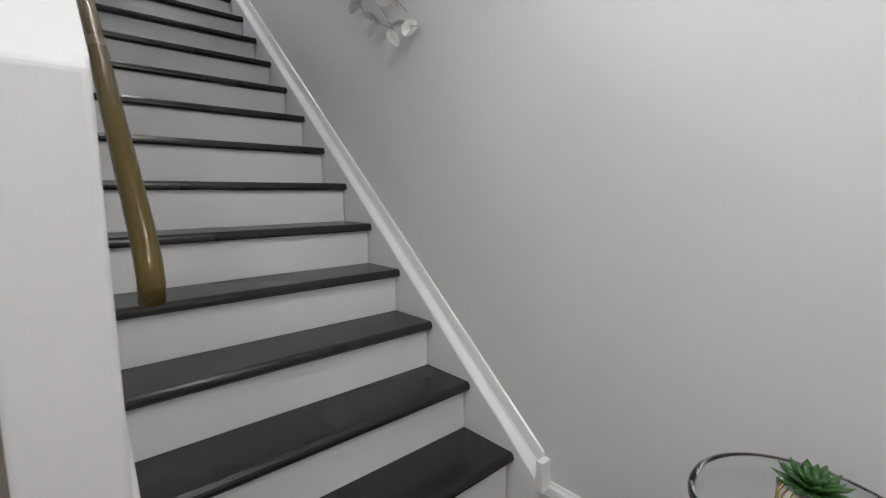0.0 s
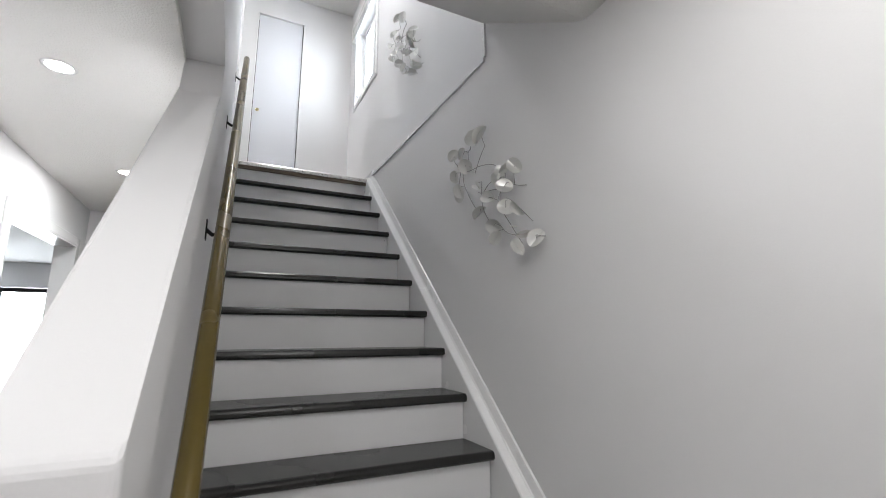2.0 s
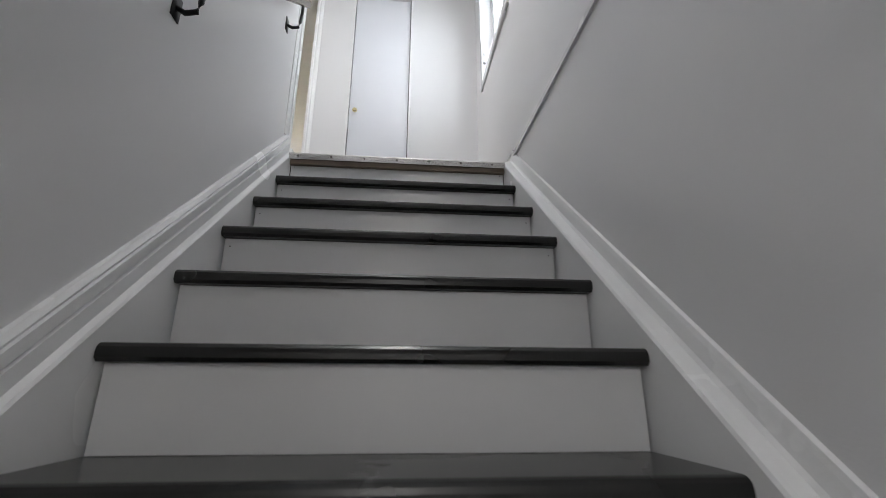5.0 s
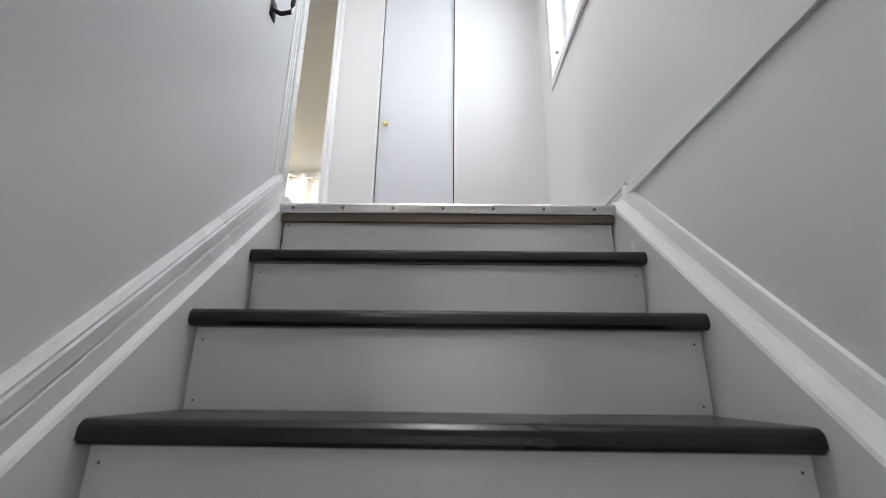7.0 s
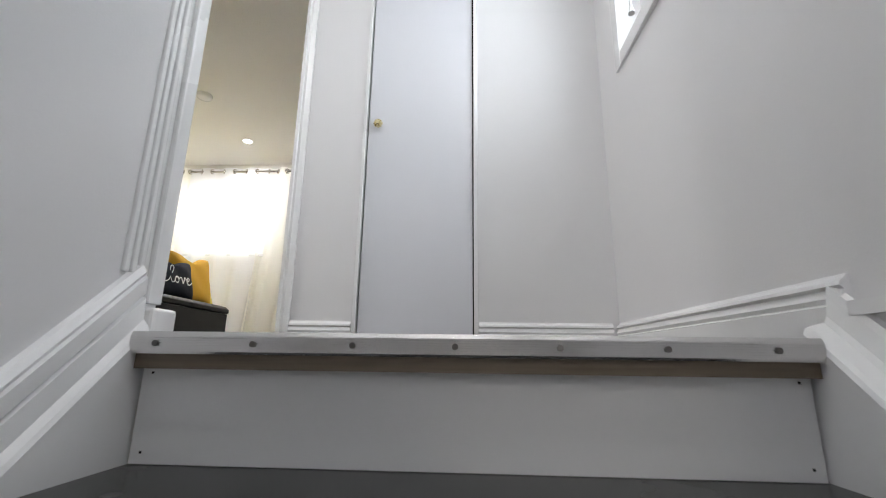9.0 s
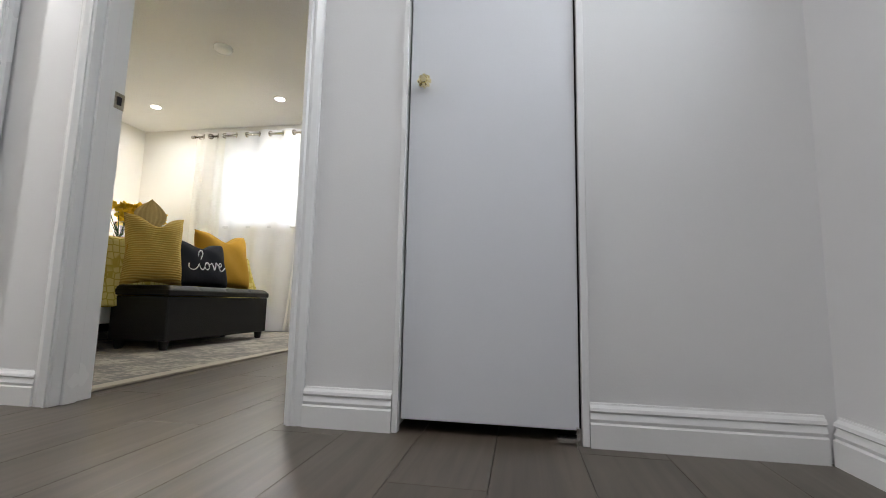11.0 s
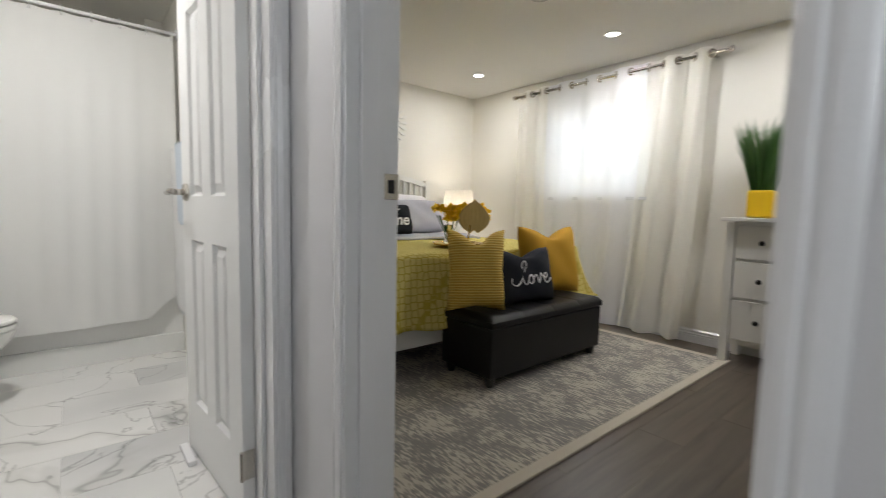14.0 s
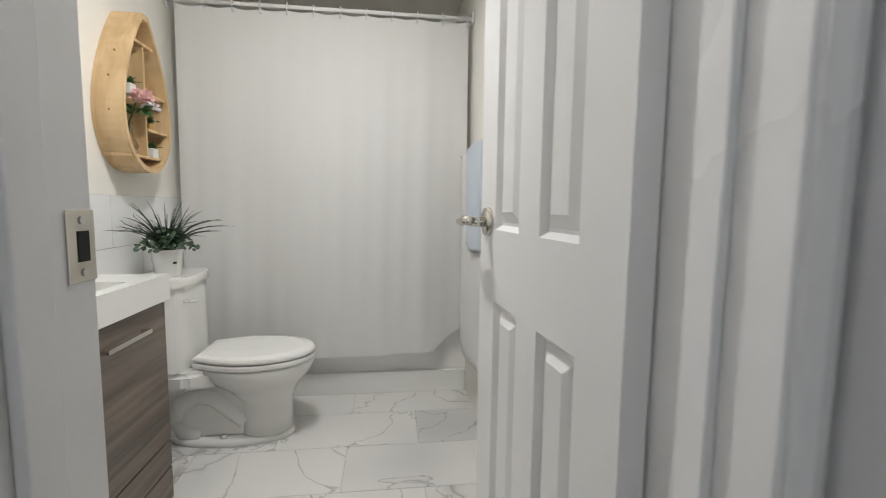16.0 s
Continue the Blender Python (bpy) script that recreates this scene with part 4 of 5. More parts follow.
van = thing("vanity_cabinet", "grey oak vanity cabinet with bar handles", "vanity")
part("body", boxes((-2.575, -1.72, -0.372, -0.105, H + 0.08, 3.504)), M_GREYWOOD, van)
for z0, z1 in ((2.805, 2.918), (2.924, 3.014), (3.020, 3.501)):
    dr = part("drawer_front", boxes((-2.572, -1.722, -0.1045, -0.086, z0, z1), bevel=0.002), M_GREYWOOD, van)
    hz = z1 - 0.060
    if z1 > 3.1:
        part("handle", boxes((-2.430, -2.420, -0.086, -0.058, hz - 0.006, hz + 0.006), (-2.225, -2.215, -0.086, -0.058, hz - 0.006, hz + 0.006), (-2.430, -2.215, -0.063, -0.056, hz - 0.007, hz + 0.007), bevel=0.002), M_CHROME, dr, "flat chrome bar handle")
part("plinth", boxes((-2.55, -1.74, -0.372, -0.13, H + 0.003, H + 0.079)), M_GREYWOOD, van)
basin = thing("washbasin", "white moulded washbasin top with a raised rim", "washbasin")
bm = boxes((-2.585, -1.71, -0.378, -0.318, 3.508, 3.594), (-2.585, -1.71, -0.117, -0.072, 3.508, 3.594), (-2.585, -2.42, -0.3175, -0.1175, 3.508, 3.594), (-1.86, -1.71, -0.3175, -0.1175, 3.508, 3.594), (-2.4195, -1.8605, -0.3175, -0.1175, 3.506, 3.522))
part("top", bm, M_CERAMIC, basin)

# tiled dado behind the toilet
dado = struct("wall_tile_backing", boxes((-3.41, -1.42, -0.3795, -0.3775, H, 3.86)), M_GROUT, "grout behind white wall tiles")
for r in range(4):
    for c in range(5):
        x0 = -3.41 + c * 0.40 - (0.2 if r % 2 else 0)
        a, b = max(x0, -3.41) + 0.001, min(x0 + 0.40, -1.42) - 0.001
        if b - a > 0.02:
            part("tile", boxes((a, b, -0.3774, -0.370, 3.06 + r * 0.2 + 0.001, 3.06 + r * 0.2 + 0.199), bevel=0.001), M_WALLTILE, dado)

# drop-shaped pine shelf
shelf = thing("wall_shelf", "drop-shaped pine wall shelf with small compartments", "shelf")
SX, SZ = -2.92, 4.22


def drop(t, k=1.0):
    a = 2 * math.pi * t
    x = 0.222 * math.sin(a) * (0.5 - 0.5 * math.cos(a)) ** 0.46
    z = min(0.315 * math.cos(a) + 0.035, 0.325)
    return SX + x * k, SZ + 0.01 + z * k


N = 64
bm = bmesh.new()
g = []
for i in range(N):
    xo, zo = drop(i / N, 1.0)
    xi, zi = drop(i / N, 0.93)
    g.append([bm.verts.new(p) for p in ((xo, -0.379, zo), (xo, -0.270, zo), (xi, -0.270, zi), (xi, -0.379, zi))])
for i in range(N):
    q, r = g[i], g[(i + 1) % N]
    for k in range(4):
        bm.faces.new((q[k], q[(k + 1) % 4], r[(k + 1) % 4], r[k]))
part("rim", bm, M_PINE, shelf)
part("divider", boxes((SX - 0.005, SX + 0.005, -0.378, -0.284, SZ - 0.205, SZ + 0.215)), M_PINE, shelf)
part("back_panel", boxes((SX - 0.10, SX + 0.10, -0.3795, -0.374, SZ - 0.23, SZ + 0.10)), M_PINE, shelf)
for x0, x1, zz in ((SX - 0.130, SX + 0.130, SZ - 0.21), (SX - 0.156, SX - 0.006, SZ - 0.10), (SX - 0.146, SX - 0.006, SZ + 0.04), (SX - 0.066, SX + 0.066, SZ + 0.222)):
    part("board", boxes((x0, x1, -0.378, -0.280, zz - 0.005, zz + 0.005)), M_PINE, shelf)
for kx, kz in ((0.163, 0.06), (0.171, -0.06), (0.118, 0.16)):
    part("knot", lathe(bmesh.new(), [(0.004, 0), (0.004, 0.001)], 0, 0, 0, 10), M_KNOT, shelf, "dark wood knot").matrix_local = Matrix.Translation((SX + kx + 0.012, -0.315, SZ + kz)) @ Matrix.Rotation(radians(90), 4, "Y")


def leafy(bm, c, r, n, seed, ln=0.03, w=0.012, up=0.4):
    q = random.Random(seed)
    for i in range(n):
        d = Vector((q.gauss(0, 1), q.gauss(0, 1), abs(q.gauss(0, 1)) * up + 0.1)).normalized()
        p = Vector(c) + d * r * q.random()
        s = d.cross(Vector((q.gauss(0, 1), q.gauss(0, 1), q.gauss(0, 1)))).normalized() * w * (0.6 + 0.6 * q.random())
        L = ln * (0.6 + 0.8 * q.random())
        v = [bm.verts.new(x) for x in (p, p + d * L * 0.5 + s, p + d * L + Vector((0, 0, -L * 0.15)), p + d * L * 0.5 - s)]
        bm.faces.new(v)
    return bm


bv = thing("bud_vase", "small glass bud vase with pink and white silk flowers", "vase")
vx, vy, vz = SX + 0.075, -0.31, SZ - 0.209
part("glass", lathe(bmesh.new(), [(0.018, 0), (0.028, 0.015), (0.030, 0.04), (0.014, 0.075), (0.011, 0.11), (0.014, 0.12)], vx, vy, vz, 18), M_GLASS, bv, smooth=True)
part("stems", tube(bmesh.new(), [(vx, vy, vz + 0.02), (vx, vy, vz + 0.12), (vx - 0.02, vy + 0.02, vz + 0.2)], 0.003, 6), M_LEAF, bv)
part("pink_flower", leafy(bmesh.new(), (vx - 0.02, vy + 0.04, vz + 0.21), 0.03, 70, 3, 0.025, 0.014, 1.0), M_PINK, bv)
part("white_flower", leafy(bmesh.new(), (vx - 0.07, vy + 0.05, vz + 0.185), 0.022, 60, 4, 0.02, 0.008, 1.0), M_LINEN, bv)
part("leaves", leafy(bmesh.new(), (vx - 0.01, vy + 0.02, vz + 0.16), 0.03, 24, 5, 0.05, 0.012), M_LEAF, bv)
for (px, pz, s) in ((SX - 0.075, SZ - 0.21, 1.0), (SX - 0.07, SZ - 0.094, 0.7), (SX + 0.06, SZ + 0.02, 0.9)):
    mp = thing("mini_plant", "tiny succulent in a white pot on the pine shelf", "plant", "shelf plants")
    part("pot", boxes((px - 0.022 * s, px + 0.022 * s, -0.332, -0.332 + 0.044 * s, pz + 0.001, pz + 0.045 * s), bevel=0.004), M_CERAMIC if s != 0.7 else M_GOLD, mp)
    part("leaves", leafy(bmesh.new(), (px, -0.31, pz + 0.045 * s), 0.02, 40, 9, 0.03, 0.009), M_LEAF, mp)

# potted grass on the tank
tp = thing("potted_plant", "artificial grass plant in a white pot on the toilet tank", "plant")
px, py, pz = -2.93, -0.235, 3.532
part("pot", lathe(bmesh.new(), [(0.042, 0), (0.047, 0.003), (0.058, 0.098), (0.061, 0.104), (0.061, 0.112), (0.055, 0.112), (0.053, 0.098)], px, py, pz, 28), M_CERAMIC, tp, "white ceramic pot", smooth=True)
part("mark", boxes((px + 0.020, px + 0.045, py + 0.040, py + 0.0465, pz + 0.055, pz + 0.063)), M_DARK, tp, "small dark printed bar")
part("soil", lathe(bmesh.new(), [(0.0535, 0.092), (0.052, 0.101), (0.02, 0.106)], px, py, pz, 20), M_DARK, tp)
q = random.Random(12)
bm = bmesh.new()
for i in range(300):
    # many small round leaves on a low dome
    a, e, r = q.random() * 6.28, q.random() ** 0.8, 0.045 + 0.062 * q.random()
    c = Vector((px + r * math.cos(a) * (1.15 - 0.5 * e), max(-0.352, py + r * math.sin(a) * (1.15 - 0.5 * e)), pz + 0.108 + 0.105 * e * (1.2 - r * 6)))
    n_ = Vector((q.gauss(0, 1), q.gauss(0, 1), 0.8 + q.random())).normalized()
    u_ = n_.cross(Vector((0.3, 0.8, 0.1))).normalized() * (0.006 + 0.005 * q.random())
    w_ = n_.cross(u_)
    bm.faces.new([bm.verts.new(c + u_ * math.cos(k * 1.047) * 1.3 + w_ * math.sin(k * 1.047) + n_ * 0.001 * (k % 2)) for k in range(6)])
part("foliage", bm, M_SAGE, tp, "small round grey-green leaves")
bm = bmesh.new()
for i in range(64):
    a, lean, L = q.random() * 6.28, 0.35 + 1.15 * q.random(), 0.15 + 0.10 * q.random()
    out = Vector((math.cos(a), math.sin(a), 0))
    p0 = Vector((px, py, pz + 0.100)) + out * 0.025 * q.random()
    pts = []
    for k in range(7):
        t = k / 6
        p = p0 + out * L * 0.72 * lean * t * (0.45 + 0.55 * t) + Vector((0, 0, L * (1.05 * t - 0.42 * lean * t * t)))
        p.y = max(p.y, -0.366)
        pts.append(p)
    tube(bm, pts, [0.0022, 0.0022, 0.0021, 0.0019, 0.0016, 0.0012, 0.0005], 4)
part("grass_tuft", bm, M_SAGEDARK, tp, "thin arching dark green blades")

# towels on the far wall rail
tr = thing("towel_rail", "chrome towel rail on the bathroom wall", "towel rail")
part("bar", tube(bmesh.new(), [(-3.25, 1.04, 4.08), (-2.60, 1.04, 4.08)], 0.008, 10), M_CHROME, tr, smooth=True)
for x in (-3.25, -2.60):
    part("post", tube(bmesh.new(), [(x, 1.04, 4.08), (x, 1.099, 4.08)], 0.011, 10), M_CHROME, tr, smooth=True)


def towel(name, label, mat, x0, x1, y, ztop, zbot, seed):
    ob = thing(name, label, "towel")
    bm = bmesh.new()

    def f(u, v):
        return (x0 + (x1 - x0) * u, y + 0.006 * math.sin(u * 9 + seed) * v, ztop + 0.012 * math.sin(min(1, v * 30) * 1.57) - 0.012 - (ztop - zbot) * v + 0.008 * math.sin(u * 7 + seed) * v)
    sheet(bm, f, 16, 24, 0.010)
    part("cloth", bm, mat, ob, smooth=True)


towel("towel", "pale blue hand towel hanging on the towel rail", M_TOWEL, -2.93, -2.62, 1.014, 4.092, 3.655, 1)
towel("towel", "white bath towel hanging under the hand towel", M_WTOWEL, -3.15, -2.58, 1.030, 4.090, 3.145, 2)

# ---- bedroom ----
win = thing("window_2", "white framed bedroom window, very bright", "window", kind="structure")
fr = [(-2.79, -2.74, 4.20, 4.25, 3.90, 4.70), (-1.84, -1.79, 4.20, 4.25, 3.90, 4.70), (-2.74, -1.84, 4.20, 4.25, 3.90, 3.95), (-2.74, -1.84, 4.20, 4.25, 4.65, 4.70), (-2.31, -2.25, 4.205, 4.245, 3.95, 4.65)]
part("window_frame", boxes(*fr), M_TRIM, win)
part("window_sill", boxes((-2.84, -1.74, 4.08, 4.20, 3.872, 3.898), bevel=0.004), M_TRIM, win)
pane = part("pane", boxes((-2.75, -1.83, 4.223, 4.227, 3.94, 4.66)), M_GLASS, win)
pane.visible_shadow = False

rodt = thing("curtain_rod", "brushed nickel curtain rod over the bedroom window", "curtain rod")
part("rod", tube(bmesh.new(), [(-3.17, 4.06, 4.90), (-1.27, 4.06, 4.90)], 0.012, 12), M_CHROME, rodt, smooth=True)
for x in (-3.19, -1.27):
    part("finial", tube(bmesh.new(), [(x, 4.06, 4.90), (x + 0.03, 4.06, 4.90)], 0.02, 14), M_CHROME, rodt, smooth=True)
for x in (-3.10, -1.36):
    part("bracket", boxes((x - 0.008, x + 0.008, 4.06, 4.129, 4.878, 4.888)), M_CHROME, rodt)


def drape(name, label, x0, x1, xb0, xb1, n, mat, seed, deep=0.035, yoff=0.0):
    ob = thing(name, label, "curtain", "bedroom curtains")

    def f(u, v):
        w = math.sin(u * n * math.pi)
        a = x0 + (x1 - x0) * u
        b = xb0 + (xb1 - xb0) * u
        x = a + (b - a) * v ** 1.3 + 0.006 * math.sin(v * 7 + u * 20 + seed)
        y = 4.06 - yoff + deep * w * (0.75 + 0.35 * v) + 0.012 * v * math.sin(u * n * 1.7 + seed) - 0.02 * max(0, v - 0.93) * 10
        return (x, y, 4.945 - 2.13 * v + 0.006 * math.sin(u * 17 + seed) * v)
    part("cloth", sheet(bmesh.new(), f, n * 14, 46), mat, ob, smooth=True)
    for i in range(n):
        x = x0 + (x1 - x0) * (i + 0.985) / n
        bm = bmesh.new()
        sgn = 1 if i % 2 == 0 else -1
        tube(bm, [(x - sgn * 0.016 * math.cos(t), 4.06 + 0.020 * math.cos(t), 4.90 + 0.026 * math.sin(t)) for t in [k * math.pi / 8 for k in range(17)]], 0.0075, 8)
        part("grommet", bm, M_CHROME, ob, "nickel grommet ring", smooth=True)


drape("drapery", "cream curtain panel with nickel grommets beside the window", -3.13, -2.78, -3.13, -2.76, 4, M_DRAPE, 1, 0.030)
drape("drapery", "sheer white curtain panel glowing in front of the window", -2.78, -1.82, -2.76, -1.92, 7, M_SHEER, 2, 0.026)
drape("drapery", "cream curtain panel with nickel grommets pooling at the floor", -1.82, -1.37, -1.95, -1.46, 4, M_DRAPE, 3, 0.045)

rug = thing("area_rug", "grey and beige abstract woven rug with a plain border", "rug")
part("field", boxes((-3.2, -1.10, 1.22, 3.80, H + 0.002, H + 0.012), bevel=0.002), M_RUG, rug)
part("border", boxes((-1.0995, -1.045, 1.165, 3.855, H + 0.002, H + 0.0125), (-3.25, -1.10, 1.165, 1.2195, H + 0.002, H + 0.0125), (-3.25, -1.10, 3.8005, 3.855, H + 0.002, H + 0.0125), bevel=0.002), M_RUGEDGE, rug, "plain beige border")

ott = thing("storage_ottoman", "black leather storage ottoman bench with a tufted lid", "ottoman")
OX0, OX1, OY0, OY1, OZ = -2.07, -1.655, 2.20, 3.275, H + 0.012
part("body", boxes((OX0 + 0.008, OX1 - 0.008, OY0 + 0.008, OY1 - 0.008, OZ + 0.055, 3.135), bevel=0.008), M_LEATHER, ott)


def lid(u, v):
    x, y = OX0 + (OX1 - OX0) * u, OY0 + (OY1 - OY0) * v
    e = min(1, min(u, 1 - u) * 14) ** 0.5 * min(1, min(v, 1 - v) * 30) ** 0.5
    seam = -0.006 * math.exp(-(((v * 4) % 1) / 0.03) ** 2) - 0.006 * math.exp(-((1 - (v * 4) % 1) / 0.03) ** 2)
    return (x, y, 3.175 + 0.028 * e + seam)


bm = sheet(bmesh.new(), lid, 20, 80)
part("lid_cushion", bm, M_LEATHER, ott, smooth=True)
part("lid", boxes((OX0, OX1, OY0, OY1, 3.139, 3.178), bevel=0.008), M_LEATHER, ott)
for x in (OX0 + 0.05, OX1 - 0.05):
    for y in (OY0 + 0.05, OY1 - 0.05):
        part("foot", lathe(bmesh.new(), [(0.020, 0), (0.022, 0.004), (0.032, 0.056)], x, y, OZ, 14), M_BLACK, ott)

bed = thing("bed", "white bed with a slatted arched headboard", "bed")
part("side_rail", boxes((-3.78, -2.12, 1.83, 1.86, 2.96, 3.12), (-3.78, -2.12, 3.50, 3.53, 2.96, 3.12), (-2.14, -2.11, 1.861, 3.499, 2.96, 3.12), bevel=0.004), M_WHITEWOOD, bed)
part("mattress", boxes((-3.77, -2.13, 1.85, 3.52, 3.10, 3.48), bevel=0.05), M_LINEN, bed)
for x in (-3.74, -2.16):
    for y in (1.87, 3.49):
        part("leg", boxes((x - 0.03, x + 0.03, y - 0.03, y + 0.03, H + 0.012, 2.97)), M_BLACK, bed)
# black board put under the bed in place of its shade
part("under_shadow_board", boxes((-3.7, -2.25, 1.95, 3.2, 2.90, 2.955)), M_BLACK, bed, "black board standing in for the shade under the bed")
bm = bmesh.new()
arch = lambda y: 4.02 + 0.12 * math.cos((y - 2.58) / 0.86 * 1.5)
pts = [(-3.82, 1.72 + 1.72 * i / 24, arch(1.72 + 1.72 * i / 24)) for i in range(25)]
for a, b in zip(pts, pts[1:]):
    prism(bm, [(-3.845, a[1], a[2] - 0.05), (-3.805, a[1], a[2] - 0.05), (-3.805, a[1], a[2]), (-3.845, a[1], a[2])], (0, b[1] - a[1], b[2] - a[2]))
head = part("headboard", bm, M_WHITEWOOD, bed, "white arched headboard")
part("headboard_post", boxes((-3.85, -3.80, 1.69, 1.75, H + 0.012, 4.05), (-3.85, -3.80, 3.41, 3.47, H + 0.012, 4.05), (-3.84, -3.81, 1.75, 3.41, 3.45, 3.52)), M_WHITEWOOD, bed)
for i in range(23):
    y = 1.80 + i * 0.0705
    part("slat", boxes((-3.835, -3.815, y, y + 0.028, 3.52, arch(y) - 0.045)), M_WHITEWOOD, head)
quilt = thing("quilt", "yellow quilt with a honeycomb pattern over the bed", "quilt")


def quilt_f(u, v):
    # u across the bed, v from the head towards the foot and down
    w = (u - 0.5) * 2
    drop_y = max(0, abs(w) - 0.74) / 0.26
    y = 2.70 + math.copysign(min(abs(w) / 0.74, 1) * 0.895 + (0.10 if w < 0 else 0.32 * v) * drop_y ** 1.2, w)
    z = 3.505
    dz = 0.40 * drop_y
    L = v * 1.75
    if L < 1.32:
        x = -3.44 + L
    else:
        t = (L - 1.32)
        x = -2.12 + 0.035 + 0.05 * (t / 0.43) * (1 + 0.5 * math.sin(u * 24))
        dz = max(dz, t) if drop_y == 0 else min(0.43, math.hypot(dz, t))
    return (x, y + 0.012 * math.sin(v * 30) * drop_y, z - dz + 0.004 * math.sin(u * 31 + v * 17) + (0.012 * math.sin(u * 40) if dz > 0.38 else 0))


part("cloth", sheet(bmesh.new(), quilt_f, 90, 80, 0.012), M_QUILT, quilt, smooth=True)
fold = thing("folded_sheet", "grey and white sheet folded back over the bed", "bed sheet")
part("cloth", sheet(bmesh.new(), lambda u, v: (-3.48 + 0.50 * u, 1.82 + 1.64 * v, 3.528 + 0.014 * math.sin(u * 3.1) + 0.005 * math.sin(v * 29 + u * 8) - 0.05 * max(0, abs(v - 0.5) - 0.46) * 20), 14, 60, 0.02), M_GREYSHEET, fold, smooth=True)


def pillow(name, label, mat, w, h, t, m, pinch=0.07, parts=None):
    """A cushion standing in its own x-z plane, y its thickness."""
    ob = thing(name, label, "cushion", at=m)
    bm = bmesh.new()

    def f(s):
        def g(u, v):
            a, b = (u - 0.5) * 2, (v - 0.5) * 2
            k = 1 - pinch * (1 - abs(a)) * b * b
            k2 = 1 - pinch * (1 - abs(b)) * a * a
            th = ((1 - a ** 4) * (1 - b ** 4)) ** 0.5
            if pinch < 0.08:
                k, k2 = k * (1 - 0.10 * a * a * b * b), k2 * (1 - 0.10 * a * a * b * b)
            chop = -(0.17 if pinch > 0.08 else 0.10) * h * math.exp(-(a / 0.38) ** 2) * max(0, b) ** 3 * (pinch > 0.065)
            return (w / 2 * a * k2, s * t / 2 * th + 0.004 * math.sin(a * 7 + b * 5) * th, h / 2 + h / 2 * b * k + chop)
        return g
    sheet(bm, f(1), 28, 28)
    sheet(bm, f(-1), 28, 28)
    bmesh.ops.remove_doubles(bm, verts=bm.verts[:], dist=0.0005)
    part("cover", bm, mat, ob, smooth=True)
    return ob


def upright(x, y, z, turn, lean):
    return Matrix.Translation((x, y, z)) @ Matrix.Rotation(radians(turn), 4, "Z") @ Matrix.Rotation(radians(lean), 4, "X")


def word(text, size, parent, loc, mat=None, slant=0.25, thick=0.0):
    cu = bpy.data.curves.new("lettering", "FONT")
    cu.body, cu.size, cu.align_x, cu.shear, cu.extrude, cu.offset = text, size, "CENTER", slant, 0.0008, thick
    cu.materials.append(mat or M_WHITEPRINT)
    ob = new("lettering", cu)
    ob.parent = parent
    ob.matrix_local = Matrix.Translation(loc) @ Matrix.Rotation(radians(90), 4, "X")
    return ob


# each cushion's front (-y in its own frame) is turned towards +x
P1 = pillow("throw_pillow", "mustard ribbed throw pillow on the ottoman", M_STRIPE, 0.335, 0.46, 0.23, upright(-1.85, 2.275, 3.197, 56, -10), 0.13)
part("side_panel", sheet(bmesh.new(), lambda u, v: (-0.146 + 0.062 * u + 0.012 * (2 * v - 1) ** 2, -0.022 - 0.080 * u ** 0.6 * (1 - (2 * v - 1) ** 4) ** 0.6, 0.018 + 0.40 * v), 8, 20), M_MUSTARD, P1, "plain mustard side band", smooth=True)
P2 = pillow("throw_pillow", "black throw pillow with white script lettering on the ottoman", M_NAVY, 0.50, 0.345, 0.15, upright(-1.82, 2.67, 3.197, 84, -14), 0.09)
# the word "love" in one thin joined hand
SCRIPT = [(-.155, .035), (-.160, .010), (-.135, -.004), (-.105, .010), (-.082, .050), (-.054, .098), (-.062, .120), (-.082, .104), (-.090, .045), (-.078, .004), (-.060, .002),
          (-.045, .030), (-.030, .046), (-.046, .034), (-.048, .010), (-.030, .000), (-.014, .018), (-.020, .042), (-.030, .046), (-.010, .034), (.010, .044), (.020, .020),
          (.026, .002), (.040, .030), (.046, .050), (.060, .036), (.080, .026), (.092, .040), (.082, .052), (.068, .036), (.072, .008), (.092, .000), (.120, .022)]


def script_word(pts, parent, k, loc, bulge):
    sm = []
    for i in range(len(pts) - 1):
        p0, p1, p2, p3 = [Vector(pts[min(max(i + d, 0), len(pts) - 1)]) for d in (-1, 0, 1, 2)]
        for j in range(4):
            t = j / 4
            sm.append(0.5 * (2 * p1 + (p2 - p0) * t + (2 * p0 - 5 * p1 + 4 * p2 - p3) * t * t + (3 * p1 - p0 - 3 * p2 + p3) * t ** 3))
    sm.append(Vector(pts[-1]))
    bm = bmesh.new()
    tube(bm, [(loc[0] + p.x * k, loc[1] + bulge * (p.x * k) ** 2, loc[2] + p.y * k) for p in sm], 0.0042, 6)
    part("lettering", bm, M_WHITEPRINT, parent, "white script word love", smooth=True)


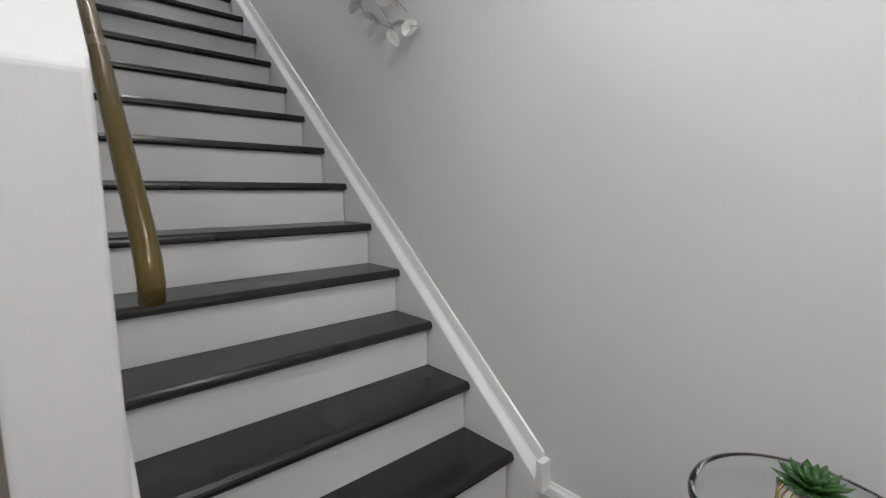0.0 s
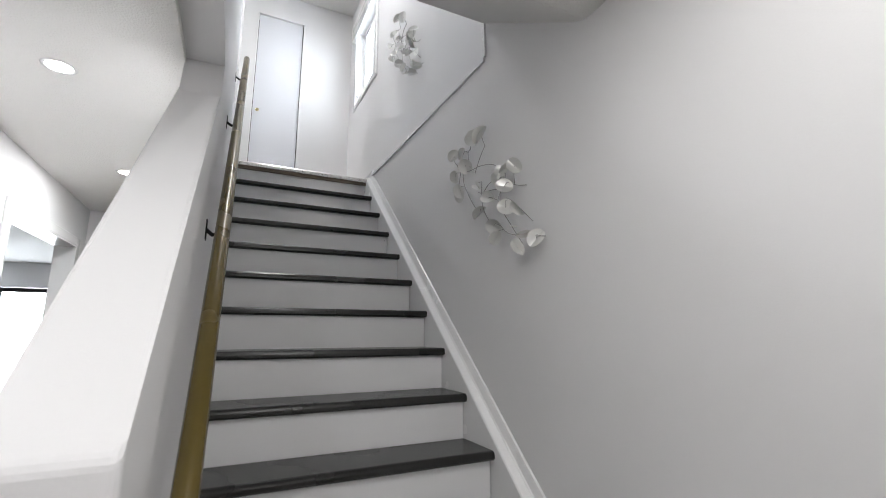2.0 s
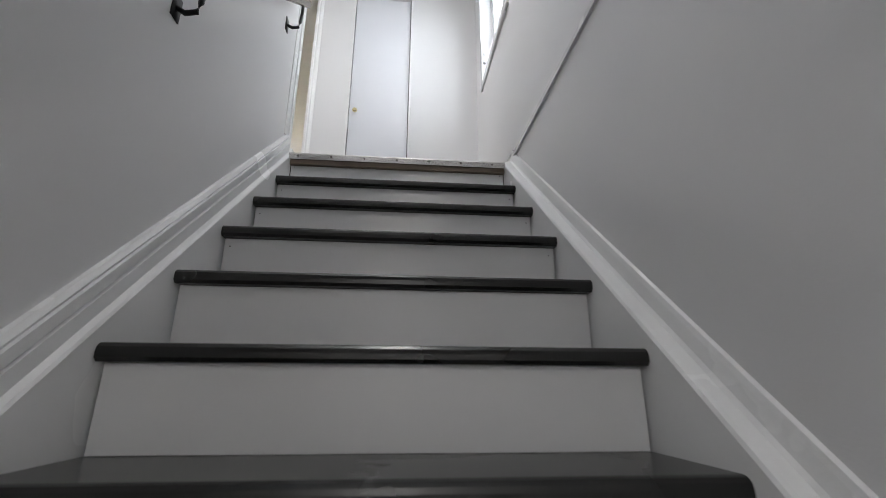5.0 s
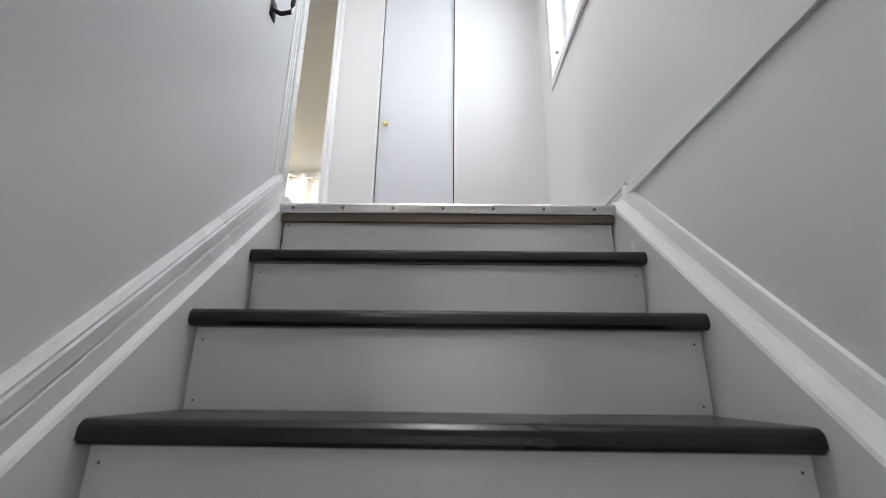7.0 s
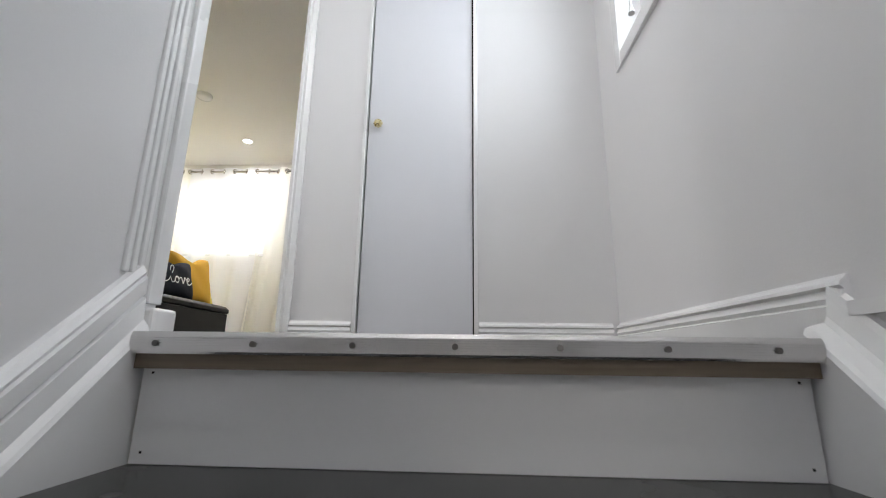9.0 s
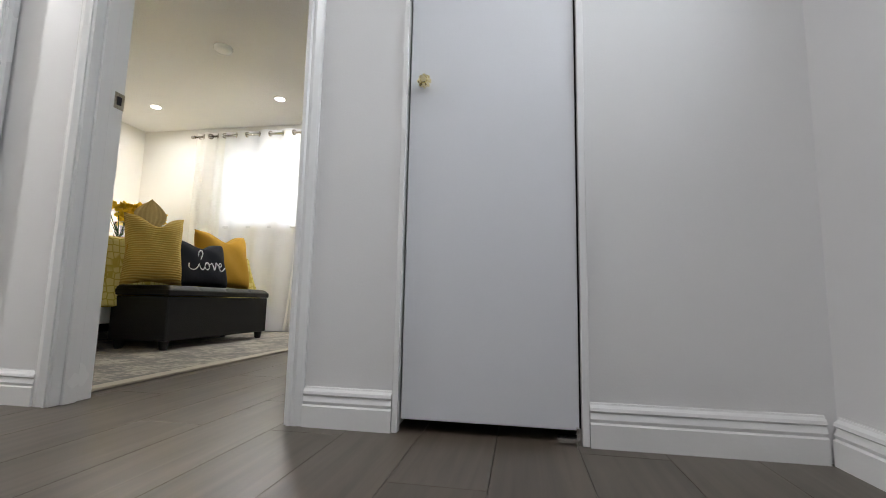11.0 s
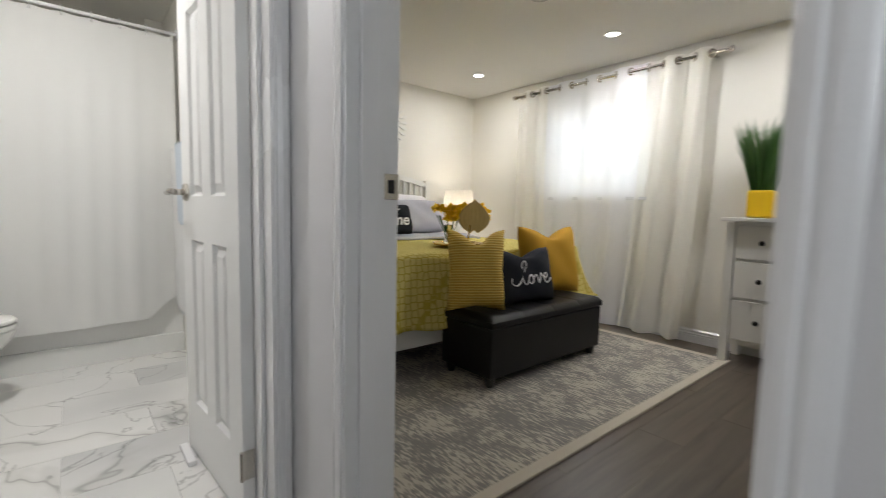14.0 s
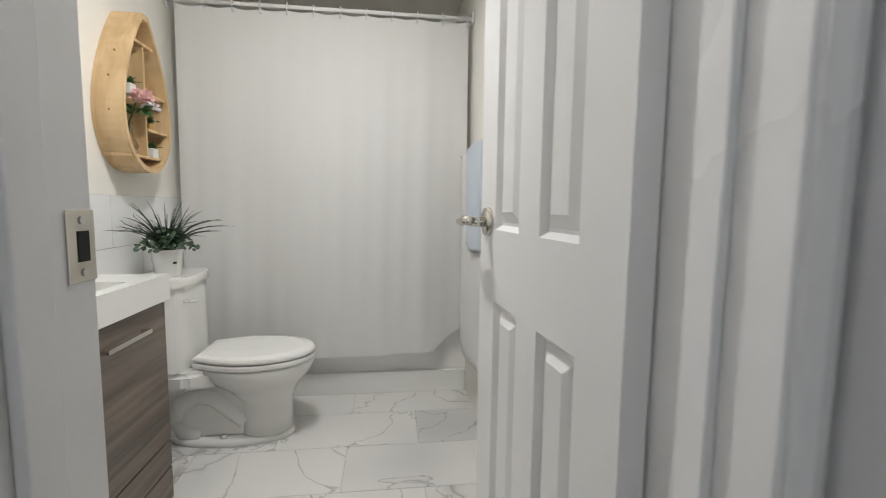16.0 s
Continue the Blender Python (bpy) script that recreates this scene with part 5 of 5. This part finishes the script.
script_word(SCRIPT, P2, 1.15, (0.035, -0.0775, 0.115), 0.35)
P3 = pillow("throw_pillow", "plain mustard throw pillow leaning at the end of the ottoman", M_MUSTARD, 0.50, 0.47, 0.17, upright(-1.93, 3.09, 3.197, 80, -12), 0.10)
P4 = pillow("bed_cushion", "black cushion with white lettering on the bed", M_NAVY, 0.46, 0.27, 0.12, upright(-3.06, 2.50, 3.545, 88, -20))
word("home", 0.13, P4, (0.0, -0.064, 0.07), thick=0.002)
for i, wd in enumerate((0.16, 0.12)):
    part("bar", boxes((-wd / 2, wd / 2, -0.0625, -0.060, 0.195 - i * 0.02, 0.205 - i * 0.02)), M_WHITEPRINT, P4, "small white printed bar")
for y in (2.15, 2.95):
    pillow("bed_pillow", "white bed pillow leaning on the headboard", M_LINEN, 0.64, 0.40, 0.17, upright(-3.45, y, 3.53, 90, -25), 0.05)
    pillow("bed_pillow", "pale grey bed pillow in front of the headboard", M_LINEN if y < 2.5 else M_GREYSHEET, 0.60, 0.34, 0.15, upright(-3.28, y + 0.05, 3.545, 90, -30), 0.05)

# gold leaf and yellow flowers on a tray
tray = thing("tray", "round gold tray on the quilt", "tray")
part("dish", lathe(bmesh.new(), [(0.15, 0), (0.17, 0.004), (0.175, 0.02), (0.168, 0.02), (0.160, 0.008)], -2.38, 2.60, 3.516, 32), M_GOLD, tray, smooth=True)
leafd = thing("leaf_ornament", "large gold leaf ornament on a stem", "ornament")


def leaf_f(u, v):
    v = 0.03 + 0.94 * v
    a = math.pi * v
    wd = 0.115 * math.sin(a) ** 0.7 * (1 - 0.25 * v)
    s = (u - 0.5) * 2
    return (-2.22 + 0.72 * wd * s + 0.004 * math.cos(s * 22), 2.60 + 0.72 * wd * s, 3.62 + 0.22 * v - 0.02 * abs(s))


part("leaf", sheet(bmesh.new(), leaf_f, 24, 24), M_GOLDLEAF, leafd, smooth=True)
part("stem", tube(bmesh.new(), [(-2.26, 2.58, 3.524), (-2.24, 2.58, 3.66)], 0.006, 8), M_GOLD, leafd)
fv = thing("flower_vase", "glass vase of yellow flowers on the tray", "vase")
part("glass", lathe(bmesh.new(), [(0.03, 0), (0.032, 0.01), (0.026, 0.08), (0.034, 0.13)], -2.42, 2.55, 3.526, 20), M_GLASS, fv, smooth=True)
bm = bmesh.new()
for i in range(9):
    a = i * 0.7
    tube(bm, [(-2.42, 2.55, 3.54), (-2.42 + 0.06 * math.cos(a), 2.55 + 0.10 * math.sin(a), 3.72)], 0.0025, 5)
part("stems", bm, M_LEAF, fv)
q = random.Random(3)
for i in range(26):
    c = (-2.40 + q.uniform(-0.10, 0.10), 2.63 + q.uniform(-0.17, 0.17), 3.715 + q.uniform(-0.03, 0.045))
    part("flower", leafy(bmesh.new(), c, 0.030, 64, i, 0.034, 0.018, 0.9), M_PETAL, fv)

# nightstand, lamp, sunburst
ns = thing("nightstand", "white nightstand beside the bed", "nightstand")
part("body", boxes((-3.85, -3.42, 3.56, 4.0, H + 0.10, 3.40), bevel=0.004), M_WHITEWOOD, ns)
part("top", boxes((-3.86, -3.40, 3.54, 4.02, 3.401, 3.425), bevel=0.004), M_WHITEWOOD, ns)
for x in (-3.82, -3.45):
    for y in (3.59, 3.97):
        part("leg", boxes((x - 0.02, x + 0.02, y - 0.02, y + 0.02, H, H + 0.099)), M_WHITEWOOD, ns)
lampt = thing("table_lamp", "lit table lamp with a white drum shade", "lamp")
part("base", lathe(bmesh.new(), [(0.07, 0), (0.07, 0.012), (0.02, 0.03), (0.035, 0.12), (0.03, 0.22), (0.012, 0.28), (0.01, 0.36)], -3.62, 3.72, 3.426, 24), M_CERAMIC, lampt, smooth=True)
bm = bmesh.new()
seg = 36
for (r0, z0), (r1, z1) in (((0.165, 3.755), (0.145, 3.965)),):
    a = [bm.verts.new((-3.62 + r0 * math.cos(k * 2 * math.pi / seg), 3.72 + r0 * math.sin(k * 2 * math.pi / seg), z0)) for k in range(seg)]
    b = [bm.verts.new((-3.62 + r1 * math.cos(k * 2 * math.pi / seg), 3.72 + r1 * math.sin(k * 2 * math.pi / seg), z1)) for k in range(seg)]
    fs = [bm.faces.new((a[k], a[(k + 1) % seg], b[(k + 1) % seg], b[k])) for k in range(seg)]
bmesh.ops.solidify(bm, geom=fs, thickness=0.002)
part("shade", bm, M_SHADE, lampt, "white drum shade", smooth=True)
lb = new("lamp_bulb", bpy.data.lights.new("lamp_bulb", "POINT"))
lb.data.energy, lb.data.color, lb.data.shadow_soft_size = 5, (1.0, 0.86, 0.68), 0.03
lb.location = (-3.62, 3.72, 3.87)
sb = thing("wall_ornament", "white sunburst wall ornament over the bed", "wall decor")
part("ring", tube(bmesh.new(), [(-3.862, 2.96 + 0.14 * math.cos(k * math.pi / 14), 4.62 + 0.14 * math.sin(k * math.pi / 14)) for k in range(29)], 0.008, 8), M_WHITEWOOD, sb, smooth=True)
for i in range(24):
    a = i * math.pi / 12
    part("petal", prism(bmesh.new(), [(-3.866, 2.96 + r * math.cos(a + d), 4.62 + r * math.sin(a + d)) for r, d in ((0.148, -0.03), (0.22, -0.07), (0.25, 0), (0.22, 0.07), (0.148, 0.03))], (0.012, 0, 0)), M_WHITEWOOD, sb)

# dresser with grass pot
dr = thing("dresser", "white three-drawer dresser with dark knobs", "dresser")
DX0, DX1, DY0 = -1.115, -0.05, 3.80
part("top", boxes((DX0 - 0.03, DX1 + 0.03, DY0 - 0.03, 4.112, 3.725, 3.75), bevel=0.005), M_WHITEWOOD, dr)
part("body", boxes((DX0 + 0.04, DX1 - 0.04, DY0 + 0.02, 4.11, 2.93, 3.724)), M_WHITEWOOD, dr)
for x in (DX0, DX1 - 0.05):
    for y in (DY0, 4.055):
        part("leg", boxes((x, x + 0.05, y, y + 0.055, H, 3.7245), bevel=0.003), M_WHITEWOOD, dr)
for z0, z1 in ((2.965, 3.225), (3.235, 3.475), (3.485, 3.705)):
    fr_ = part("drawer", boxes((DX0 + 0.055, DX1 - 0.055, DY0 + 0.002, DY0 + 0.0195, z0 + 0.004, z1 - 0.004), bevel=0.003), M_WHITEWOOD, dr)
    for kx in (DX0 + 0.20, DX1 - 0.20):
        bm = lathe(bmesh.new(), [(0.008, 0), (0.008, 0.012), (0.016, 0.018), (0.016, 0.026), (0.006, 0.03)], seg=16)
        bmesh.ops.transform(bm, matrix=Matrix.Translation((kx, DY0 + 0.003, (z0 + z1) / 2)) @ Matrix.Rotation(radians(90), 4, "X"), verts=bm.verts[:])
        part("knob", bm, M_BLACK, fr_, "dark round knob", smooth=True)
gp = thing("grass_pot", "tall artificial grass in a yellow square pot on the dresser", "plant")
part("pot", boxes((-1.045, -0.905, 3.88, 4.02, 3.751, 3.925), bevel=0.014), M_YELLOW, gp, "yellow glazed pot")
bm = bmesh.new()
q = random.Random(21)
for i in range(520):
    a, r = q.random() * 6.28, q.random() ** 0.5
    p0 = Vector((-0.975 + 0.055 * r * math.cos(a), 3.95 + 0.05 * r * math.sin(a), 3.90))
    d = Vector((math.cos(a) * 0.30 * r, math.sin(a) * 0.14 * r, 1)).normalized()
    L = 0.34 + 0.16 * q.random()
    s = Vector((math.sin(i), math.cos(i), 0)) * 0.003
    p1, p2 = p0 + d * L * 0.6, p0 + d * L + Vector((math.cos(a) * 0.03, 0, 0))
    p2.y = min(p2.y, 4.11)
    bm.faces.new([bm.verts.new(v) for v in (p0 - s, p0 + s, p1 + s, p2, p1 - s)])
part("grass", bm, M_GRASS, gp, "bright green blades")

# ---- lower hall ----
gd = thing("hall_door", "flat peach door standing ajar with a brass knob", "door", at=Matrix.Translation((-1.005, 0.815, 0)) @ Matrix.Rotation(radians(3), 4, "Z"))
part("slab", boxes((0, 0.80, 0, 0.035, 0.01, 2.13), bevel=0.002), M_PEACH, gd)
kn = lathe(bmesh.new(), [(0.03, 0), (0.03, 0.006), (0.012, 0.012), (0.012, 0.03), (0.024, 0.038), (0.027, 0.052), (0.018, 0.064), (0.004, 0.066)], seg=22)
bmesh.ops.transform(kn, matrix=Matrix.Translation((0.065, 0.0, 1.05)) @ Matrix.Rotation(radians(90), 4, "X"), verts=kn.verts[:])
part("knob", kn, M_GOLD, gd, "polished brass knob", smooth=True)
hp = thing("floor_plant", "dark green bladed plant in a basket behind the hall door", "plant")
part("basket", lathe(bmesh.new(), [(0.05, 0), (0.06, 0.01), (0.055, 0.16)], -1.04, 0.98, 0.0, 16), M_BARE, hp)
bm = bmesh.new()
q = random.Random(4)
for i in range(70):
    a = q.random() * 6.28
    p0 = Vector((-1.04, 0.97, 0.14))
    L = 0.5 + 0.45 * q.random()
    p2 = p0 + Vector((0.045 * math.cos(a), 0.06 * math.sin(a), L))
    s = Vector((0.006, 0.003, 0))
    m_ = (p0 + p2) / 2 + Vector((0.01 * math.cos(a), 0.01, 0))
    bm.faces.new([bm.verts.new(v) for v in (p0 - s, p0 + s, m_ + s, p2, m_ - s)])
part("blades", bm, M_LEAF, hp)
# only a shaded gap beside the door; a black panel darkens it
fm = thing("door_gap_shade", "thin black panel standing in for the shade in the gap by the hall door", "panel")
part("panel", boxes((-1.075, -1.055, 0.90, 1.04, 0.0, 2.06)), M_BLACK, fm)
pd = thing("patio_door", "black framed sliding glass patio door", "door", kind="structure")
for x0, x1 in ((-3.90, -3.05), (-3.05, -2.20)):
    lf = part("leaf", boxes((x0, x0 + 0.055, 5.03, 5.08, 0.0, 2.15), (x1 - 0.055, x1, 5.03, 5.08, 0.0, 2.15), (x0 + 0.055, x1 - 0.055, 5.03, 5.08, 0.0, 0.07), (x0 + 0.055, x1 - 0.055, 5.03, 5.08, 2.09, 2.15)), M_BLACK, pd)
    pn = part("pane", boxes((x0 + 0.05, x1 - 0.05, 5.053, 5.057, 0.06, 2.10)), M_GLASS, lf)
    pn.visible_shadow = False

# entry table with succulent
tb = thing("side_table", "round clear acrylic side table with a thick rim", "table")
tx, ty, tz = 0.93, -3.70, 0.515
part("top", lathe(bmesh.new(), [(0.175, 0), (0.188, 0.004), (0.194, 0.02), (0.188, 0.034), (0.178, 0.034), (0.172, 0.018), (0.165, 0.014)], tx, ty, tz, 56), glass("acrylic", 0.02, (0.88, 0.90, 0.92)), tb, smooth=True)
for i in range(3):
    a = i * 2.1 + 0.4
    part("leg", tube(bmesh.new(), [(tx + 0.15 * math.cos(a), ty + 0.15 * math.sin(a), tz + 0.002), (tx + 0.19 * math.cos(a), ty + 0.19 * math.sin(a), 0.0)], 0.012, 10), M_CHROME, tb, smooth=True)
su = thing("succulent", "green succulent in a white and gold ribbed pot", "plant")
sx, sy, sz = 0.905, -3.71, tz + 0.0145
part("pot", lathe(bmesh.new(), [(0.028, 0), (0.04, 0.005), (0.050, 0.035), (0.047, 0.062), (0.040, 0.078), (0.036, 0.074)], sx, sy, sz, 28), M_CERAMIC, su, smooth=True)
for i in range(22):
    a = i * 2 * math.pi / 22
    pr = [(0.041, 0.005), (0.0508, 0.035), (0.0478, 0.062), (0.0408, 0.0785)]
    part("rib", tube(bmesh.new(), [(sx + r * math.cos(a + 0.06 * (j % 2)), sy + r * math.sin(a + 0.06 * (j % 2)), sz + h) for j, (r, h) in enumerate(pr)], 0.0016, 6), M_GOLD, su, "gold line")
for ring, (n, el, ln) in enumerate(((11, 15, 0.062), (10, 35, 0.055), (8, 55, 0.045), (5, 75, 0.032))):
    for i in range(n):
        a = i * 2 * math.pi / n + ring * 0.35
        e = radians(el)
        d = Vector((math.cos(a) * math.cos(e), math.sin(a) * math.cos(e), math.sin(e)))
        s = Vector((-math.sin(a), math.cos(a), 0))
        u = d.cross(s)
        c = Vector((sx, sy, sz + 0.078))
        rows_ = []
        bm = bmesh.new()
        for t, w in ((0.15, 0.4), (0.5, 1.0), (0.8, 0.8)):
            p = c + d * ln * t
            rows_.append([bm.verts.new(p + s * 0.011 * w), bm.verts.new(p - u * 0.005 * w), bm.verts.new(p - s * 0.011 * w), bm.verts.new(p + u * 0.003 * w)])
        tip = bm.verts.new(c + d * ln * 1.05 + Vector((0, 0, 0.003)))
        for q_, r_ in zip(rows_, rows_[1:]):
            for k in range(4):
                bm.faces.new((q_[k], q_[(k + 1) % 4], r_[(k + 1) % 4], r_[k]))
        for k in range(4):
            bm.faces.new((rows_[-1][k], rows_[-1][(k + 1) % 4], tip))
        part("leaf", bm, M_LEAF, su, smooth=True)


# ---- silver wall sculptures ----
LEAVES = [(.166, .335), (.065, .300), (.273, .285), (.358, .310), (.231, .207), (.376, .203), (.332, .083), (.273, .090), (.123, .063), (.108, -.071), (-.003, -.028), (-.015, -.159),
          (-.054, -.221), (-.085, .075), (-.124, .073), (-.175, .070), (-.115, -.007), (-.069, .040), (-.118, -.100), (-.224, -.127), (-.250, -.241), (-.299, -.270), (-.210, -.290)]
ARCS = [[(.215, .300), (.217, .274), (.214, .200)], [(.075, .262), (.099, .209), (.166, .152)],
        [(.322, .217), (.207, .177), (.103, .170), (.012, .143), (-.047, .067), (-.071, -.003), (-.050, -.060), (-.122, -.180), (-.187, -.271)],
        [(.146, .048), (.078, .023), (.008, .019), (-.063, .006)], [(.097, .031), (.022, .050), (-.046, .057), (-.144, -.001), (-.231, -.030)],
        [(.110, .092), (.084, -.037), (.040, -.124), (.012, -.176)], [(-.095, -.049), (-.161, -.083), (-.281, -.195)],
        [(-.038, -.155), (-.143, -.221), (-.354, -.270)], [(.322, .217), (.318, .140), (.331, .090)], [(.299, .193), (.257, .113), (.170, -.021), (.110, -.060)]]


def sculpture(y0, z0, size, turn, seed, back, label):
    ob = thing("wall_sculpture", label, "wall decor", "silver wall sculptures")
    q = random.Random(seed)
    xw = wall_x(y0) + back - 0.002
    cs, sn = math.cos(turn) * size, math.sin(turn) * size

    def at(a, b, out):
        return Vector((xw - out, y0 + a * cs - b * sn, z0 + a * sn + b * cs))
    bm = bmesh.new()
    arcs = []
    for arc in ARCS:
        pts = [at(a, b, 0.028 + 0.014 * math.sin(i * 1.4)) for i, (a, b) in enumerate(arc)]
        fine = []
        for i in range(len(pts) - 1):
            p0, p1, p2, p3 = pts[max(i - 1, 0)], pts[i], pts[i + 1], pts[min(i + 2, len(pts) - 1)]
            for k in range(6):
                t = k / 6
                fine.append(0.5 * (2 * p1 + (p2 - p0) * t + (2 * p0 - 5 * p1 + 4 * p2 - p3) * t * t + (3 * p1 - p0 - 3 * p2 + p3) * t ** 3))
        fine.append(pts[-1])
        arcs += fine
        tube(bm, fine, 0.0019, 6)
    spots = [at(a, b, 0.030 + 0.035 * q.random()) for a, b in LEAVES]
    for c in spots:
        r = min(arcs, key=lambda p: (p - c).length + (0.1 if (p - c).length < 0.03 else 0))
        m_ = (c + r) / 2 + Vector((-0.010, q.uniform(-0.012, 0.012), 0.010))
        tube(bm, [r, m_, c], 0.0016, 5)
    part("wire_spray", bm, M_WIRE, ob, "thin dark silver wires", smooth=True)
    for i, c in enumerate(spots):
        # a disc of sheet metal, creased along its middle and cupped
        n_ = Vector((-0.8 + q.uniform(-0.4, 0.4), -0.7 + q.uniform(-0.5, 0.5), -0.05 + q.uniform(-0.55, 0.55))).normalized()
        rot = n_.to_track_quat("Z", "Y").to_matrix() @ Euler((0, 0, q.uniform(0, 6.28))).to_matrix()
        R_ = (0.029 + 0.010 * q.random()) * size * (1.25 if i < 2 else 1.0)
        fold = q.choice((0.12, 0.25, 0.55, 0.85, 1.05))

        def cup(u, v):
            an = 2 * math.pi * u
            x_, y_ = R_ * 1.08 * v * math.cos(an), R_ * v * math.sin(an)
            return c + rot @ Vector((x_, y_ * math.cos(fold), math.sin(fold) * (math.sqrt(y_ * y_ + 1.2e-5) - 0.0035) + 3.0 * (x_ * x_ + y_ * y_)))
        part("leaf", sheet(bmesh.new(), cup, 22, 5), M_SILVER, ob, smooth=True)
    for a, b in ((.207, .177), (-.047, .067), (-.122, -.180)):
        part("mount", tube(bmesh.new(), [tuple(at(a, b, -0.003)), tuple(at(a, b, 0.034))], 0.003, 6), M_SILVER, ob)
    return ob


sculpture(-1.970, 2.10, 1.0, 0.0, 3, 0.0, "silver metal leaf spray on the stair wall")
sculpture(-0.850, 3.535, 0.95, 0.10, 6, 0.012, "silver metal leaf spray beside the stair window")

# bathroom tile floor
btile = struct("floor_bathroom", boxes((-3.41, XB - 0.01, -0.38, 1.10, H - 0.0115, H - 0.002)), M_GROUT, "white marble-look tile floor")
e = -2.222
while e < -1.4:
    e += 0.305
e -= 0.305
edges = [-1.302]
while e > -3.40:
    edges.append(e)
    e -= 0.305
edges.append(-3.40)
for i, (a, b) in enumerate(zip(edges, edges[1:])):
    y = 0.492 - 0.61 * 3 + (0.305 if i % 2 else 0.0)
    while y < 1.10:
        c0, c1 = max(y, -0.38), min(y + 0.61, 1.10)
        if c1 - c0 > 0.03:
            part("tile", boxes((b + 0.001, a - 0.001, c0 + 0.001, c1 - 0.001, H - 0.0019, H + 0.003), bevel=0.0008), M_MARBLE, btile)
        y += 0.61

# ---- floor pieces ----
floor_up = thing("floor", "grey-brown laminate plank floor upstairs", "floor", kind="structure")
lay(floor_up, -1.374, 1.3, 0.046, 4.13, H, None)
lay(floor_up, -3.870, -1.374, 1.136, 4.13, H, None)
floor_low = thing("floor", "grey-brown laminate plank floor downstairs", "floor", kind="structure")
lay(floor_low, -2.90, -0.18, -0.9, 5.0, 0.0, None)
lay(floor_low, -1.10, 1.15, -5.4, -0.9, 0.0, lambda x, y: x > -0.15 and y > -2.6)
